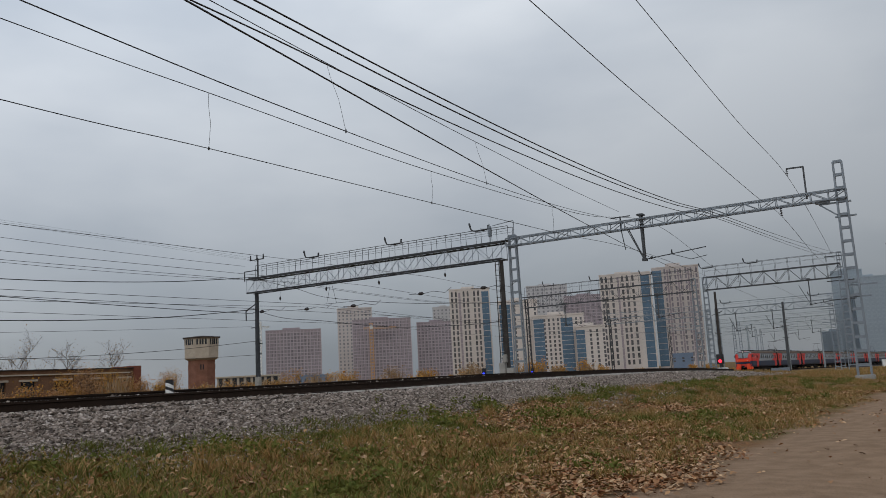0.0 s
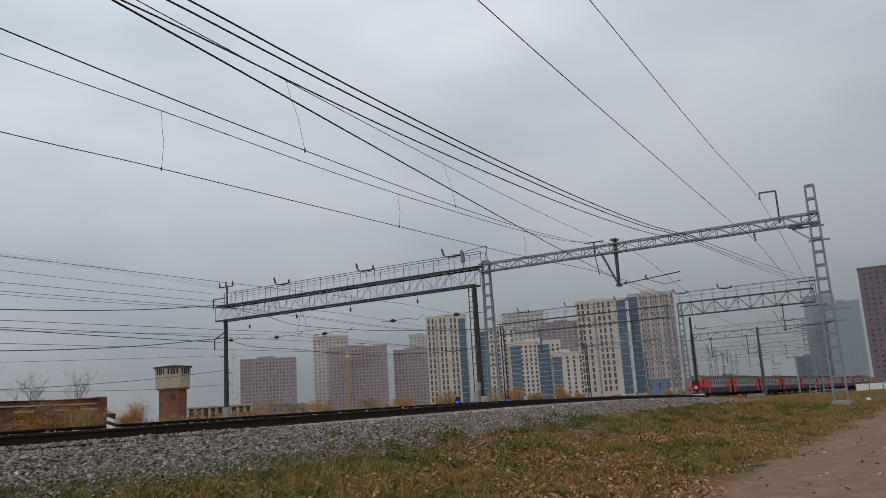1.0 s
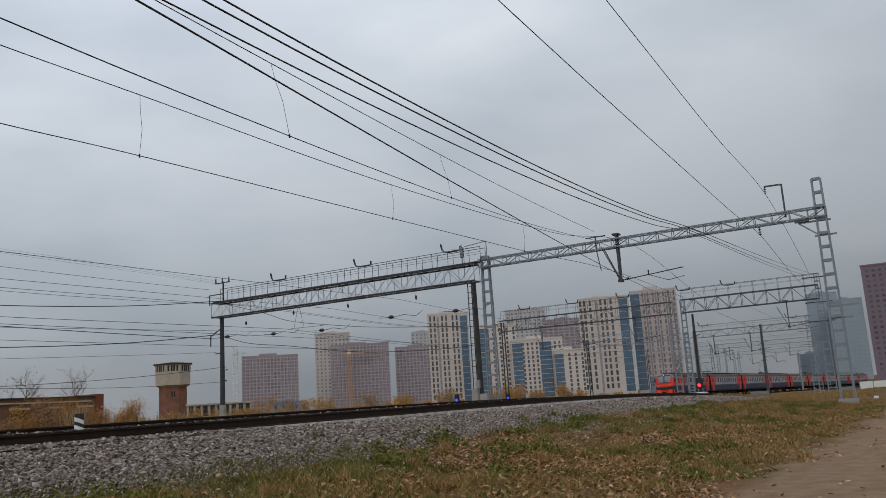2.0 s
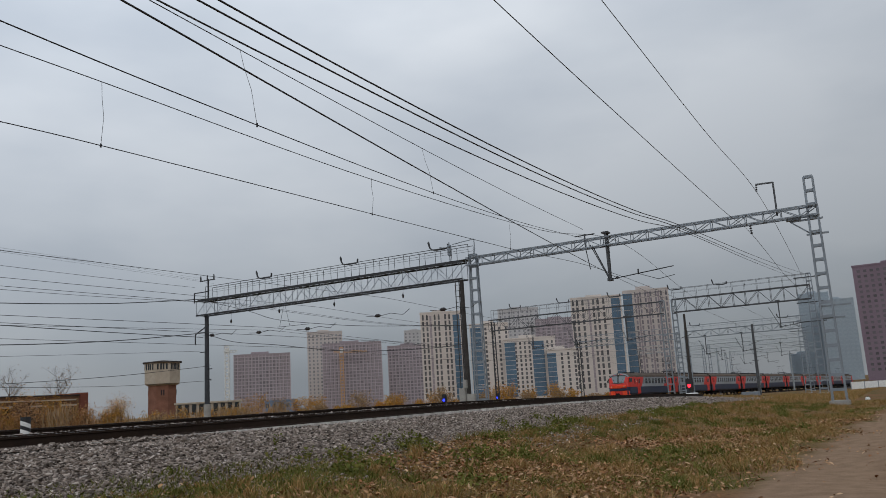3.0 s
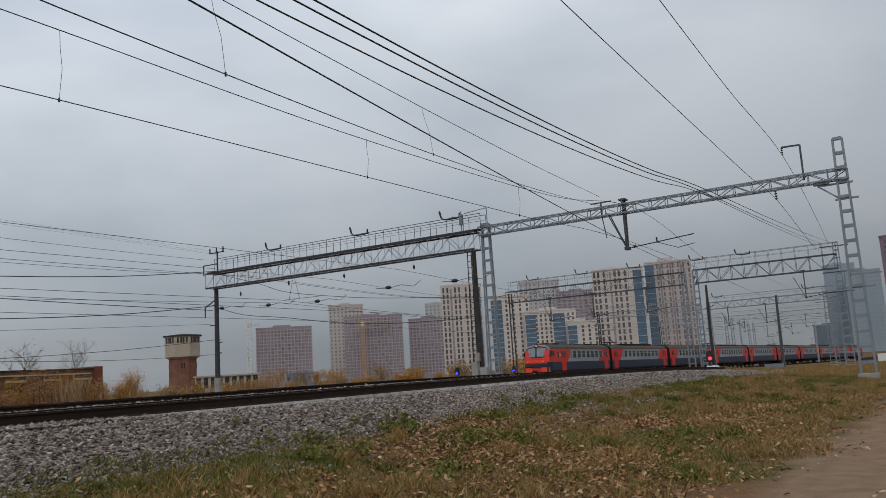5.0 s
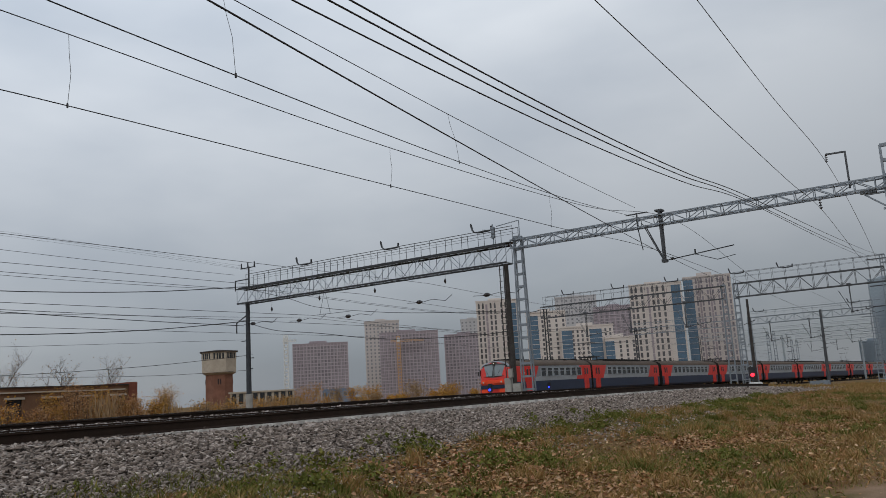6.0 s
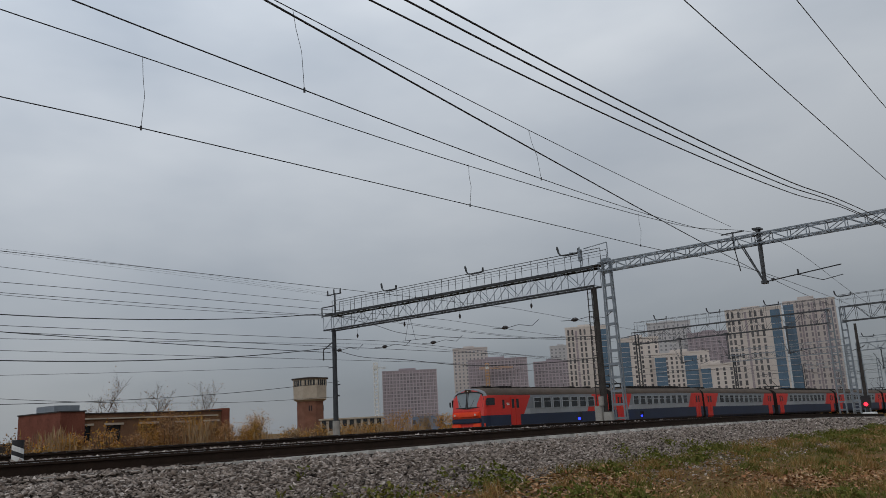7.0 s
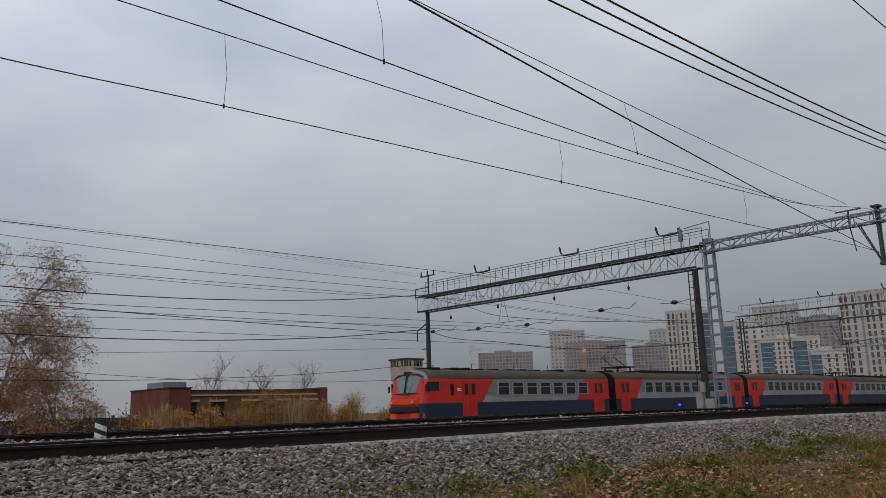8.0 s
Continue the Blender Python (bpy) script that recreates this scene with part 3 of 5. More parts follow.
    mini.bar((-19.0, 0, 11.95), (-17.6, 0, 11.95), 0.07)
    mini.bar((-18.3, 0, 11.0), (-18.1, 0, 9.6), 0.05)
    part("anchor_bracket", mini, M["mid_steel"], g)
    hanging_bracket(g, -16.8, 11.75, 8.75, 4.2)
    for x in (-44.3,):
        v = Shape()
        v.bar((x - 0.4, 0, 10.1), (x - 0.9, 0, 8.3), 0.02)
        v.bar((x - 0.3, 0, 10.1), (x + 0.2, 0, 8.3), 0.02)
        v.bar((x - 1.2, 0, 8.3), (x + 2.2, 0, 8.25), 0.03)
        part("registration_arm", v, M["dark_steel"], g)
    insulator(g, (-7.75, 0, 11.0), (-7.8, 0.6, 10.5))
    return g


near_gantry(54.5)


def far_gantry(y, xl, xm, xr, zb, depth, zrail, hooks, ground, hang, steel):
    g = thing("portal_gantry", "distant grey lattice gantry with handrails over the tracks", "gantry", (0, y, 0), group="portal gantries")
    for x in (xm - 1.4, xm):
        part("lattice_mast", lattice_mast(zb + depth - ground, 0.75, 0.5), M["galv"], g, m=pose(x, 0, ground))
    part("lattice_mast", lattice_mast(zrail + 0.6 - ground, 0.9, 0.5), M["galv"], g, m=pose(xr, 0, ground - 0.6))
    foundation(g, xr, ground - 0.5, 1.2)
    pole = Shape()
    for o in (-0.19, 0.19):
        pole.bar((xl + o * 1.3, 0, ground - 0.5), (xl + o, 0, zb + 1.2), 0.13)
    for k in range(14):
        z = ground + 0.4 + k * (zb + 0.4 - ground) / 14
        pole.bar((xl - 0.22, 0, z), (xl + 0.22, 0, z + 0.35 * (-1) ** k), 0.06)
    pole.bar((xl - 2.2, 0, zb + 1.0), (xl + 0.2, 0, zb + 1.25), 0.08)
    part("lattice_column", pole, M["dark_steel"], g, "dark narrow lattice column")
    part("beam", lattice_beam(xm, xr, zb, zb + depth, 0.8, 1.4, 0.11, 0.045), [M[steel], M[steel]], g)
    part("beam", lattice_beam(xl - 0.5, xm - 1.4, zb, zb + depth - 0.1, 0.8, 1.4, 0.09, 0.035), [M[steel], M[steel]], g)
    for yy in (-0.4, 0.4):
        part("handrail", handrail(xm, xr, zb + depth, zrail, yy), M[steel], g)
        part("handrail", handrail(xl, xm - 1.4, zb + depth - 0.1, zrail - 0.1, yy), M[steel], g)
    for x in hooks:
        top_hook(g, x, zrail + 0.02)
    for x in hang:
        hanging_bracket(g, x, zb, zb - 2.9, 3.0, 0.07)
    for z in (zb + depth + 0.9, zb - 0.4, zb - 2.6):
        part("crossarm", Shape().bar((xr - 1.6, 0, z), (xr + 1.3, 0, z), 0.12), M[steel], g)
    return g


far_gantry(104, -49.8, -24.8, -9.2, 10.5, 1.6, 13.4, (-47, -40, -33, -25.2, -19.8), 0.1, (-44, -38, -31, -12.8), "mid_steel")
far_gantry(144, -52.3, -32.9, -14.9, 9.45, 1.1, 11.5, (-32, -18), -0.5, (-29.8, -23.9), "galv")
far_gantry(215, -62, -44, -21.2, 10.2, 1.1, 12.3, (), -1.2, (-41, -33, -27), "hazed_steel")
far_gantry(270, -68, -49, -24.3, 9.9, 1.1, 12.0, (), -1.7, (-45, -38), "hazed_steel")

for x, y, h, m in ((-29.3, 128, 12.9, "dark_conc"), (-21.6, 140, 11.5, "mid_steel"), (-37.3, 190, 10.5, "hazed_steel"), (-29.9, 195, 10.0, "hazed_steel"), (-27, 230, 10.5, "hazed_steel")):
    s = Shape()
    z0 = float(land_z(x, y)) - 0.3
    s.tube((0, 0, z0), (0.1, 0, z0 + h), 0.26, 0.17, n=10)
    s.bar((-0.7, 0, z0 + h * 0.72), (0.9, 0, z0 + h * 0.76), 0.07)
    s.bar((-0.5, 0, z0 + h * 0.5), (0.5, 0, z0 + h * 0.5), 0.07)
    solo("catenary_pole", s, M[m], "grey round concrete catenary pole beside the track", "pole", (x, y, 0), group="catenary poles")


# ---- overhead wires ----
def curve_through(pts, n=10):
    pts = [Vector(p) for p in pts]
    out = []
    for i in range(len(pts) - 1):
        a, b = pts[max(i - 1, 0)], pts[min(i + 2, len(pts) - 1)]
        p, q = pts[i], pts[i + 1]
        for k in range(n):
            t = k / n
            out.append(0.5 * ((2 * p) + (q - a) * t + (2 * a - 5 * p + 4 * q - b) * t * t + (3 * p - a - 3 * q + b) * t ** 3))
    return out + [pts[-1]]


def wire(pts, r=0.012, label="dark overhead contact wire above the tracks", group="overhead wires"):
    return solo("overhead_wire", Shape().path(curve_through(pts), r), M["wire"], label, "wire", group=group, smooth=True)


W1 = [(-16.6, -60, 8.6), (-17.1, -8, 8.0), (-17.15, 9.6, 8.15), (-17.1, 15.7, 8.31), (-16.1, 26, 8.17), (-15.9, 37, 8.36), (-15.5, 54.5, 8.6), (-16.5, 104, 7.7), (-17, 160, 6.5)]
M1 = [(-16.8, -60, 11.5), (-17.2, -8, 10.5), (-17.13, 9.6, 10.05), (-17.08, 15.7, 9.97), (-16.1, 26, 9.44), (-15.8, 40.7, 9.80), (-15.6, 54.5, 10.9), (-16.5, 80, 9.2), (-16.8, 104, 10.3), (-17, 160, 9)]
W2 = [(-10.67 - 0.14 * y, y, 0.00088 * y * y + 0.0297 * y + 7.49) for y in (-60, -30, -8, 8, 16.85, 27.7, 40, 54.3)]
M2 = [(-12.31 - 0.11 * y, y, 0.00047 * y * y + 0.0087 * y + 10.45) for y in (-60, -30, -8, 8, 17.6, 28.6, 40, 54.3)]
for pts in (W1, M1, W2, M2):
    wire(pts, 0.013)
for p, q in (((-17.08, 15.68, 9.96), (-17.1, 15.7, 8.31)), ((-16.1, 26.05, 9.48), (-16.1, 26.0, 8.17)), (M2[4], W2[4]), (M2[5], W2[5]), ((-17.15, 5.5, 10.15), (-17.15, 5.5, 8.1)), ((-15.85, 37, 9.7), (-15.9, 37, 8.36))):
    a, b = Vector(p), Vector(q)
    mid = a.lerp(b, 0.55) + Vector((0.03, 0.05, 0))
    solo("dropper_wire", Shape().path([a, a.lerp(b, 0.25) + Vector((-0.02, 0.03, 0)), mid, b], 0.006).tube(b - Vector((0, 0, 0.05)), b + Vector((0, 0, 0.05)), 0.022, n=6), M["wire"], "thin slack dropper between two overhead wires", "wire", group="droppers")

wire([(-6.08 - 0.18 * y, y, 0.00022 * y * y + 0.0347 * y + 5.98) for y in (-60, -30, 0, 10, 20, 32, 46, 60, 80, 103.5)], 0.014, "thick dark feeder cable slanting over the tracks")
for dx, c2, c1, c0, zend, xe, r in ((0.0, 0.0024, -0.0606, 6.67, 13.5, -9.7, 0.013), (-0.18, 0.0024, -0.0606, 6.66, 13.2, -9.9, 0.013), (0.0, 0.0026, -0.0605, 6.26, 12.9, -10.2, 0.011)):
    near = [(-6.8 + dx, y, c2 * y * y + c1 * y + c0) for y in (-40, -20, 0, 8, 14, 20, 26, 32)]
    z32 = near[-1][2]
    wire(near + [(-6.8 + dx + (xe + 6.8) * u, 32 + 72 * u, z32 + (zend - z32) * u - 0.5 * u * (1 - u)) for u in (0.25, 0.5, 0.75, 1.0)], r, "dark feeder cable above the trackside grass")
wire([(-7.8, -60, 12.5), (-7.8, 0, 11.3), (-7.8, 20, 10.82), (-7.8, 30, 10.65), (-7.8, 46, 10.45), (-7.8, 55.1, 10.5), (-8.3, 75, 9.9), (-9.6, 103, 11)], 0.014, "dark feeder wire hung from the gantry")
wire([(-7.1, -60, 15.5), (-7.1, 0, 14.1), (-7.1, 25, 13.37), (-7.1, 40, 12.95), (-7.12, 54.5, 12.93), (-7.8, 75, 12.0), (-9.6, 103, 12.4)], 0.014, "dark feeder wire hung from the gantry")
# lines over the main tracks: place across, then height along the line
LINES = [
    (-54.2, -0.00060, 0.0330, 13.45, 0.0045), (-53.4, -0.00056, 0.0280, 13.25, 0.0045), (-52.6, -0.00042, 0.0169, 13.14, 0.0045),
    (-55.0, 0.00058, -0.0537, 13.96, 0.011), (-50.5, 0.00017, -0.0029, 10.44, 0.012), (-50.0, 0.00114, -0.0729, 11.39, 0.010),
    (-53.5, 0.00235, -0.1225, 11.26, 0.024), (-46.2, 0.00001, 0.0111, 7.71, 0.012), (-46.2, 0.00010, 0.0193, 6.77, 0.009),
    (-54.0, 0.00053, -0.0609, 9.95, 0.021), (-53.5, 0.00235, -0.1298, 8.67, 0.024), (-54.2, 0.00020, 0.0199, 5.34, 0.009),
    (-53.0, 0.00175, -0.0910, 5.42, 0.014), (-53.0, 0.00207, -0.1763, 7.84, 0.011),
    (-41.2, 0.0, 0.006, 9.2, 0.010), (-41.2, 0.0, 0.002, 6.1, 0.009), (-34.6, 0.0, 0.006, 9.2, 0.010), (-34.6, 0.0, 0.002, 6.1, 0.009),
]
for x, c2, c1, c0, r in LINES:
    r *= 1.35
    span = (-40, -10, 8, 20, 32, 44, 54.5)
    wire([(x, y, c2 * y * y + c1 * y + c0 - 0.0034 * (54.5 - y)) for y in span], r)
    if x > -51:
        zg = c2 * 54.5 ** 2 + c1 * 54.5 + c0
        wire([(x, 54.5, zg), (x * 0.97, 79, zg - 0.8), (x * 0.94, 104, zg + 0.1), (x * 0.96, 132, zg - 1.1), (x, 160, zg - 0.7), (x * 1.1, 215, zg - 1.2), (x * 1.2, 270, zg - 1.8)], r, "dark overhead wire running up the main line")
wire([(-53.5, 54.3, 8.6), (-52.9, 54.3, 8.28), (-49.9, 54.3, 7.44), (-45.5, 54.3, 6.84), (-39.7, 54.3, 5.92), (-35.4, 54.3, 5.54), (-30.4, 54.3, 5.36), (-28.1, 54.3, 5.42)], 0.024, "thick dark cable slung between two gantry columns")
wire([(-53.4, 54.3, 11.35), (-48.5, 54.3, 9.96), (-45.4, 54.3, 8.93), (-40.7, 54.3, 8.11), (-35.8, 54.3, 7.47), (-28.3, 54.3, 6.82)], 0.02, "thick dark cable slung between two gantry columns")
for x, z in ((-52.87, 8.28), (-47.48, 8.04), (-42.27, 7.85), (-35.39, 8.21), (-29.6, 8.09)):
    ins = thing("line_insulator", "dark oval insulator hung in a wire under the gantry", "insulator", (x, 54.5, z), group="line insulators")
    s = Shape()
    s.tube((-0.3, 0, 0), (-0.1, 0, 0.02), 0.03, 0.14, n=10)
    s.tube((-0.1, 0, 0.02), (0.1, 0, 0.02), 0.14, 0.14, n=10)
    s.tube((0.1, 0, 0.02), (0.3, 0, 0), 0.14, 0.03, n=10)
    part("core", s, M["insul"], ins, smooth=True)
    part("wire_end", Shape().path([(-1.1, 0, 0.05), (-0.35, 0, 0), (0.35, 0, 0), (1.2, 0, 0.1), (2.3, 0, -0.12), (2.9, 0, 0.25)], 0.02), M["wire"], ins)
for x, z in ((-45.2, 9.62), (-39.5, 9.57), (-50.6, 9.3), (-33.0, 9.5)):
    ins = thing("hanging_insulator", "small dark insulator hanging under the gantry beam", "insulator", (x, 54.5, z), group="hanging insulators")
    part("core", Shape().tube((0, 0, -0.18), (0, 0, 0.0), 0.04, 0.095, n=8).tube((0, 0, 0.0), (0, 0, 0.18), 0.095, 0.03, n=8), M["insul"], ins)
    part("hanger", Shape().path([(0, 0, 0.15), (0.05, 0, 10.1 - z)], 0.01), M["wire"], ins)


# ---- the train ----
SHORT = 1.72  # the driving car's nose lies this far behind a middle car's end
PROFILE = [(1.62, 0.95), (1.74, 1.15), (1.745, 2.14), (1.745, 2.36), (1.74, 2.56), (1.73, 3.48), (1.71, 3.66), (1.62, 3.86), (1.40, 4.04), (1.05, 4.19), (0.55, 4.3), (0.0, 4.33)]
BAND = [0, 0, 6, 6, 1, 1, 2, 2, 2, 2, 2]  # navy, pale band, grey, roof


def car_body(front):
    """Loft of the body shell; the red ends meet the grey in a slanting edge."""
    s = Shape()
    if front:
        nose = [(-10.5, 0.79, 0.80), (-10.36, 0.89, 0.87), (-10.12, 0.965, 0.93), (-9.75, 1.0, 0.97), (-8.9, 1.0, 1.0)]
        st = [(y + SHORT, w, h) for y, w, h in nose] + [(y, 1.0, 1.0) for y in (-5.35, -4.03, -2.95, 7.1, 8.5, 9.82, 10.5)]
    else:
        st = [(y, 1.0, 1.0) for y in (-10.5, -9.82, -8.5, -7.1, 7.1, 8.5, 9.82, 10.5)]
    ring = PROFILE + [(-x, z) for x, z in PROFILE[-2::-1]]
    m = len(ring)
    vs = []
    for y, w, h in st:
        for x, z in ring:
            zz = z if z < 3.3 or h >= 1 else 3.3 + (z - 3.3) * h
            yy = y
            if y in (-2.95, -7.1):
                yy = y + 0.75 * (min(max(z, 2.0), 3.6) - 2.9)
            elif y == 7.1:
                yy = y - 0.1 + 0.75 * (min(max(z, 2.0), 3.6) - 2.85)
            elif front and y < -7.3:
                k = 1.0 if h < 0.85 else 0.8 if h < 0.9 else 0.5 if h < 0.95 else 0.2
                yy = y + max(0, z - 2.1) * 0.22 * k
            vs.append((x * w, yy, zz))
    fs, mi = [], []
    for i in range(len(st) - 1):
        ym = (st[i][0] + st[i + 1][0]) / 2
        for k in range(m - 1):
            fs.append((i * m + k, i * m + k + 1, (i + 1) * m + k + 1, (i + 1) * m + k))
            b = BAND[min(k, m - 2 - k)]
            red = ym > 7.1 or (ym < -2.95 if front else ym < -7.1)
            door = 8.5 < ym < 9.82 or (-5.35 < ym < -4.03 if front else -9.82 < ym < -8.5)
            grey_brow = front and i < 2 and b == 2
            mi.append(1 if grey_brow else 3 if b in (1, 6) and red or b == 0 and door else b)
    fs += [tuple(range(m))[::-1], tuple(range((len(st) - 1) * m, len(st) * m))]
    mi += [3 if front else 5, 5]
    s.v, s.f, s.mi = vs, fs, mi
    return s


win_mesh = Shape().box(-0.03, -0.53, -0.41, 0.03, 0.53, 0.41).mesh("window", M["glass"])
fr = Shape()
for a, b, c, d in ((-0.62, -0.45, 0.62, -0.4), (-0.62, 0.4, 0.62, 0.45), (-0.62, -0.42, -0.51, 0.42), (0.51, -0.42, 0.62, 0.42), (-0.53, 0.1, 0.53, 0.135)):
    fr.box(-0.02, a, b, 0.045, c, d)
frame_mesh = fr.mesh("window_frame", M["pale_band"])
rib = Shape()
for z in (2.16, 2.24, 2.32, 2.4, 2.48, 2.56):
    rib.box(1.735, -2.6, z, 1.757, 6.5, z + 0.035)
    rib.box(-1.757, -2.6, z, -1.735, 6.5, z + 0.035)
rib_head = rib.mesh("corrugation", M["pale_band"])
rib = Shape()
for z in (2.16, 2.24, 2.32, 2.4, 2.48, 2.56):
    rib.box(1.735, -6.9, z, 1.757, 6.5, z + 0.035)
    rib.box(-1.757, -6.9, z, -1.735, 6.5, z + 0.035)
rib_mid = rib.mesh("corrugation", M["pale_band"])
door_leaf = Shape().box(-0.02, -0.62, 1.1, 0.025, -0.02, 3.5, bev=0.01).box(-0.02, 0.02, 1.1, 0.025, 0.62, 3.5, bev=0.01).mesh("door", M["red"])
door_win = Shape().box(0.02, -0.48, 2.64, 0.035, -0.15, 3.34).box(0.02, 0.15, 2.64, 0.035, 0.48, 3.34).mesh("door_window", M["glass"])
bog = Shape()
for x in (-0.95, 0.95):
    bog.box(x - 0.1, -1.7, 0.45, x + 0.1, 1.7, 0.72)
    for y in (-1.2, 1.2):
        bog.box(x - 0.16, y - 0.25, 0.3, x + 0.16, y + 0.25, 0.66)
        bog.tube((x, y, 0.65), (x, y, 0.9), 0.14, n=10)
bog.box(-0.95, -0.3, 0.4, 0.95, 0.3, 0.75)
bogie_mesh = bog.mesh("bogie", M["under"])
wheel_mesh = Shape().tube((-0.07, 0, 0), (0.07, 0, 0), 0.475, n=18).tube((-0.1, 0, 0), (-0.07, 0, 0), 0.505, n=18).mesh("wheel", M["under"])
body_mesh = {f: car_body(f).mesh("body", [M["navy"], M["lgrey"], M["roof"], M["red"], M["red"], M["under"], M["pale_band"]]) for f in (True, False)}
roof_box = Shape().box(-0.8, -0.35, 4.1, 0.8, 0.35, 4.42, bev=0.05).mesh("roof_box", M["under"])
roof_vent = Shape().box(-0.45, -0.25, 4.22, 0.45, 0.25, 4.4, bev=0.03).mesh("roof_vent", M["under"])
aerial = Shape().tube((0.5, 0, 4.3), (0.5, 0, 4.72), 0.02, n=5).mesh("aerial", M["under"])
CAR_LABEL = "red, grey and navy electric train passenger car"


def train_car(front, pantograph, lamp=False):
    car = thing("train_car", ("red-nosed driving car leading the red and grey electric train" if front else CAR_LABEL + (" with raised pantograph" if pantograph else "")), "train car", group="passenger train")
    part("body", body_mesh[front], None, car)
    part("corrugation", rib_head if front else rib_mid, None, car)
    first, count = (-1.46, 7) if front else (-5.8, 9)
    for side in (1, -1):
        for k in range(count):
            y = first + k * 1.45
            w = part("window", win_mesh, None, car, m=pose(side * 1.735, y, 3.0, 0, 0, 0 if side > 0 else 180))
            part("window_frame", frame_mesh, None, w, m=pose(0.01, 0, 0))
        for y in ((-4.69, 9.16) if front else (-9.16, 9.16)):
            d = part("door", door_leaf, None, car, m=pose(side * 1.745, y, 0, 0, 0, 0 if side > 0 else 180))
            part("door_window", door_win, None, d)
    under = Shape()
    for y in ((-2.6, 0.0, 2.2, 4.4) if front else (-4.0, -1.2, 1.5, 4.2)):
        under.box(-1.35, y - 1.0, 0.45, 1.35, y + 1.0, 0.97, bev=0.05)
    under.box(-1.5, -8.0 if front else -10.3, 0.85, 1.5, 10.3, 1.0)
    under.box(-0.8, 10.4, 1.1, 0.8, 10.93, 3.5)
    under.box(-0.15, 10.3, 0.9, 0.15, 10.95, 1.2)
    if not front:
        under.box(-0.8, -10.93, 1.1, 0.8, -10.4, 3.5)
    part("underframe", under, M["under"], car, "black underframe boxes and gangways")
    for y in ((-5.9, 7.0) if front else (-7.0, 7.0)):
        bg = part("bogie", bogie_mesh, None, car, m=pose(0, y, 0))
        for wy in (-1.2, 1.2):
            for wx in (-0.76, 0.76):
                part("wheel", wheel_mesh, None, bg, m=pose(wx, wy, 0.475, 0, 0, 0 if wx < 0 else 180))
    for y in ((-4.9, -3.9, 6.0, 8.8) if front else (-9.6, 8.4, 9.5) if pantograph else (-9.6, -8.4, 8.4, 9.5)):
        part("roof_box", roof_box, None, car, m=pose(0, y, 0))
    if pantograph:
        part("roof_rack", Shape().box(-0.95, -5.4, 4.1, 0.95, 6.2, 4.45, bev=0.04), M["under"], car, "long dark roof equipment box")
    else:
        for y in np.arange(-4 if not front else -2.2, 5.1, 1.5):
            part("roof_vent", roof_vent, None, car, m=pose(0, float(y), 0))
    for y in (-3.2, 1.0, 4.8):
        part("aerial", aerial, None, car, m=pose(0, y, 0))
    for side in (1, -1):
        g = Shape()
        g.path([(side * 1.71, -6.6 if front else -10.4, 3.68), (side * 1.71, 10.4, 3.68)], 0.025)
        part("gutter", g, M["roof"], car)
    if pantograph:
        pan = part("pantograph", Shape().box(-0.9, -8.6, 4.66, 0.9, -6.3, 4.76, bev=0.02), M["dark_steel"], car, "dark raised pantograph")
        for x in (-0.6, 0.6):
            for y in (-8.4, -6.6):
                part("support_insulator", Shape().tube((x, y, 4.2), (x, y, 4.68), 0.07, n=8), M["insul"], pan)
            part("lower_arm", Shape().bar((x, -7.2, 4.74), (x * 0.9, -8.75, 5.5), 0.045), M["dark_steel"], pan)
            part("upper_arm", Shape().bar((x * 0.9, -8.75, 5.5), (x * 0.5, -7.45, 6.43), 0.03), M["dark_steel"], pan)
        head = Shape().bar((-0.95, -7.3, 6.45), (0.95, -7.3, 6.45), 0.06).bar((-0.95, -7.6, 6.45), (0.95, -7.6, 6.45), 0.06)
        for x in (-0.5, 0.5):
            head.bar((x, -7.62, 6.44), (x, -7.28, 6.44), 0.04)
        part("collector_head", head, M["dark_steel"], pan)
    if front:
        # nose: windscreens, lamps, painted band, skirt
        zs = 2.78
        for side in (1, -1):
            ws = Shape()
            pts = []
            for u, v in ((0.05, 0), (0.97, 0), (0.97, 0.55), (0.9, 0.84), (0.68, 0.98), (0.05, 1.03)):
                z = zs + v * 1.16
                y = -10.6 + max(0, z - 2.1) * 0.22 + 0.2 * u ** 3
                pts.append((side * u * 1.5, y, z))
            q = [(x, y + 0.06, z) for x, y, z in pts]
            k = len(pts)
            ws.add(pts + q, [tuple(range(k)), tuple(range(k, 2 * k))[::-1]] + [(i, (i + 1) % k, k + (i + 1) % k, k + i) for i in range(k)])
            w = part("windscreen", ws, M["windscreen"], car, "large windscreen with sky reflection in its colour", m=pose(0, SHORT, 0))
            mx, mz = sum(p[0] for p in pts) / k, sum(p[2] for p in pts) / k
            out = [(mx + (x - mx) * 1.13, y + 0.03, mz + (z - mz) * 1.13) for x, y, z in pts]
            sur = Shape().add(out + [(x, y + 0.12, z) for x, y, z in out], [tuple(range(k)), tuple(range(k, 2 * k))[::-1]] + [(i, (i + 1) % k, k + (i + 1) % k, k + i) for i in range(k)])
            part("windscreen_surround", sur, M["lgrey"], w, "grey surround")
            rim = Shape().path(pts + [pts[0]], 0.045)
            part("windscreen_rim", rim, M["black_paint"], w)
            wiper = Shape().path([(side * 0.4, -10.56, zs - 0.05), (side * 0.8, -10.44, zs + 0.6)], 0.015)
            part("wiper", wiper, M["black_paint"], w)
            lamp_box = Shape().box(side * 0.95 - 0.28, -10.72, 2.1, side * 0.95 + 0.28, -10.42, 2.38, bev=0.05)
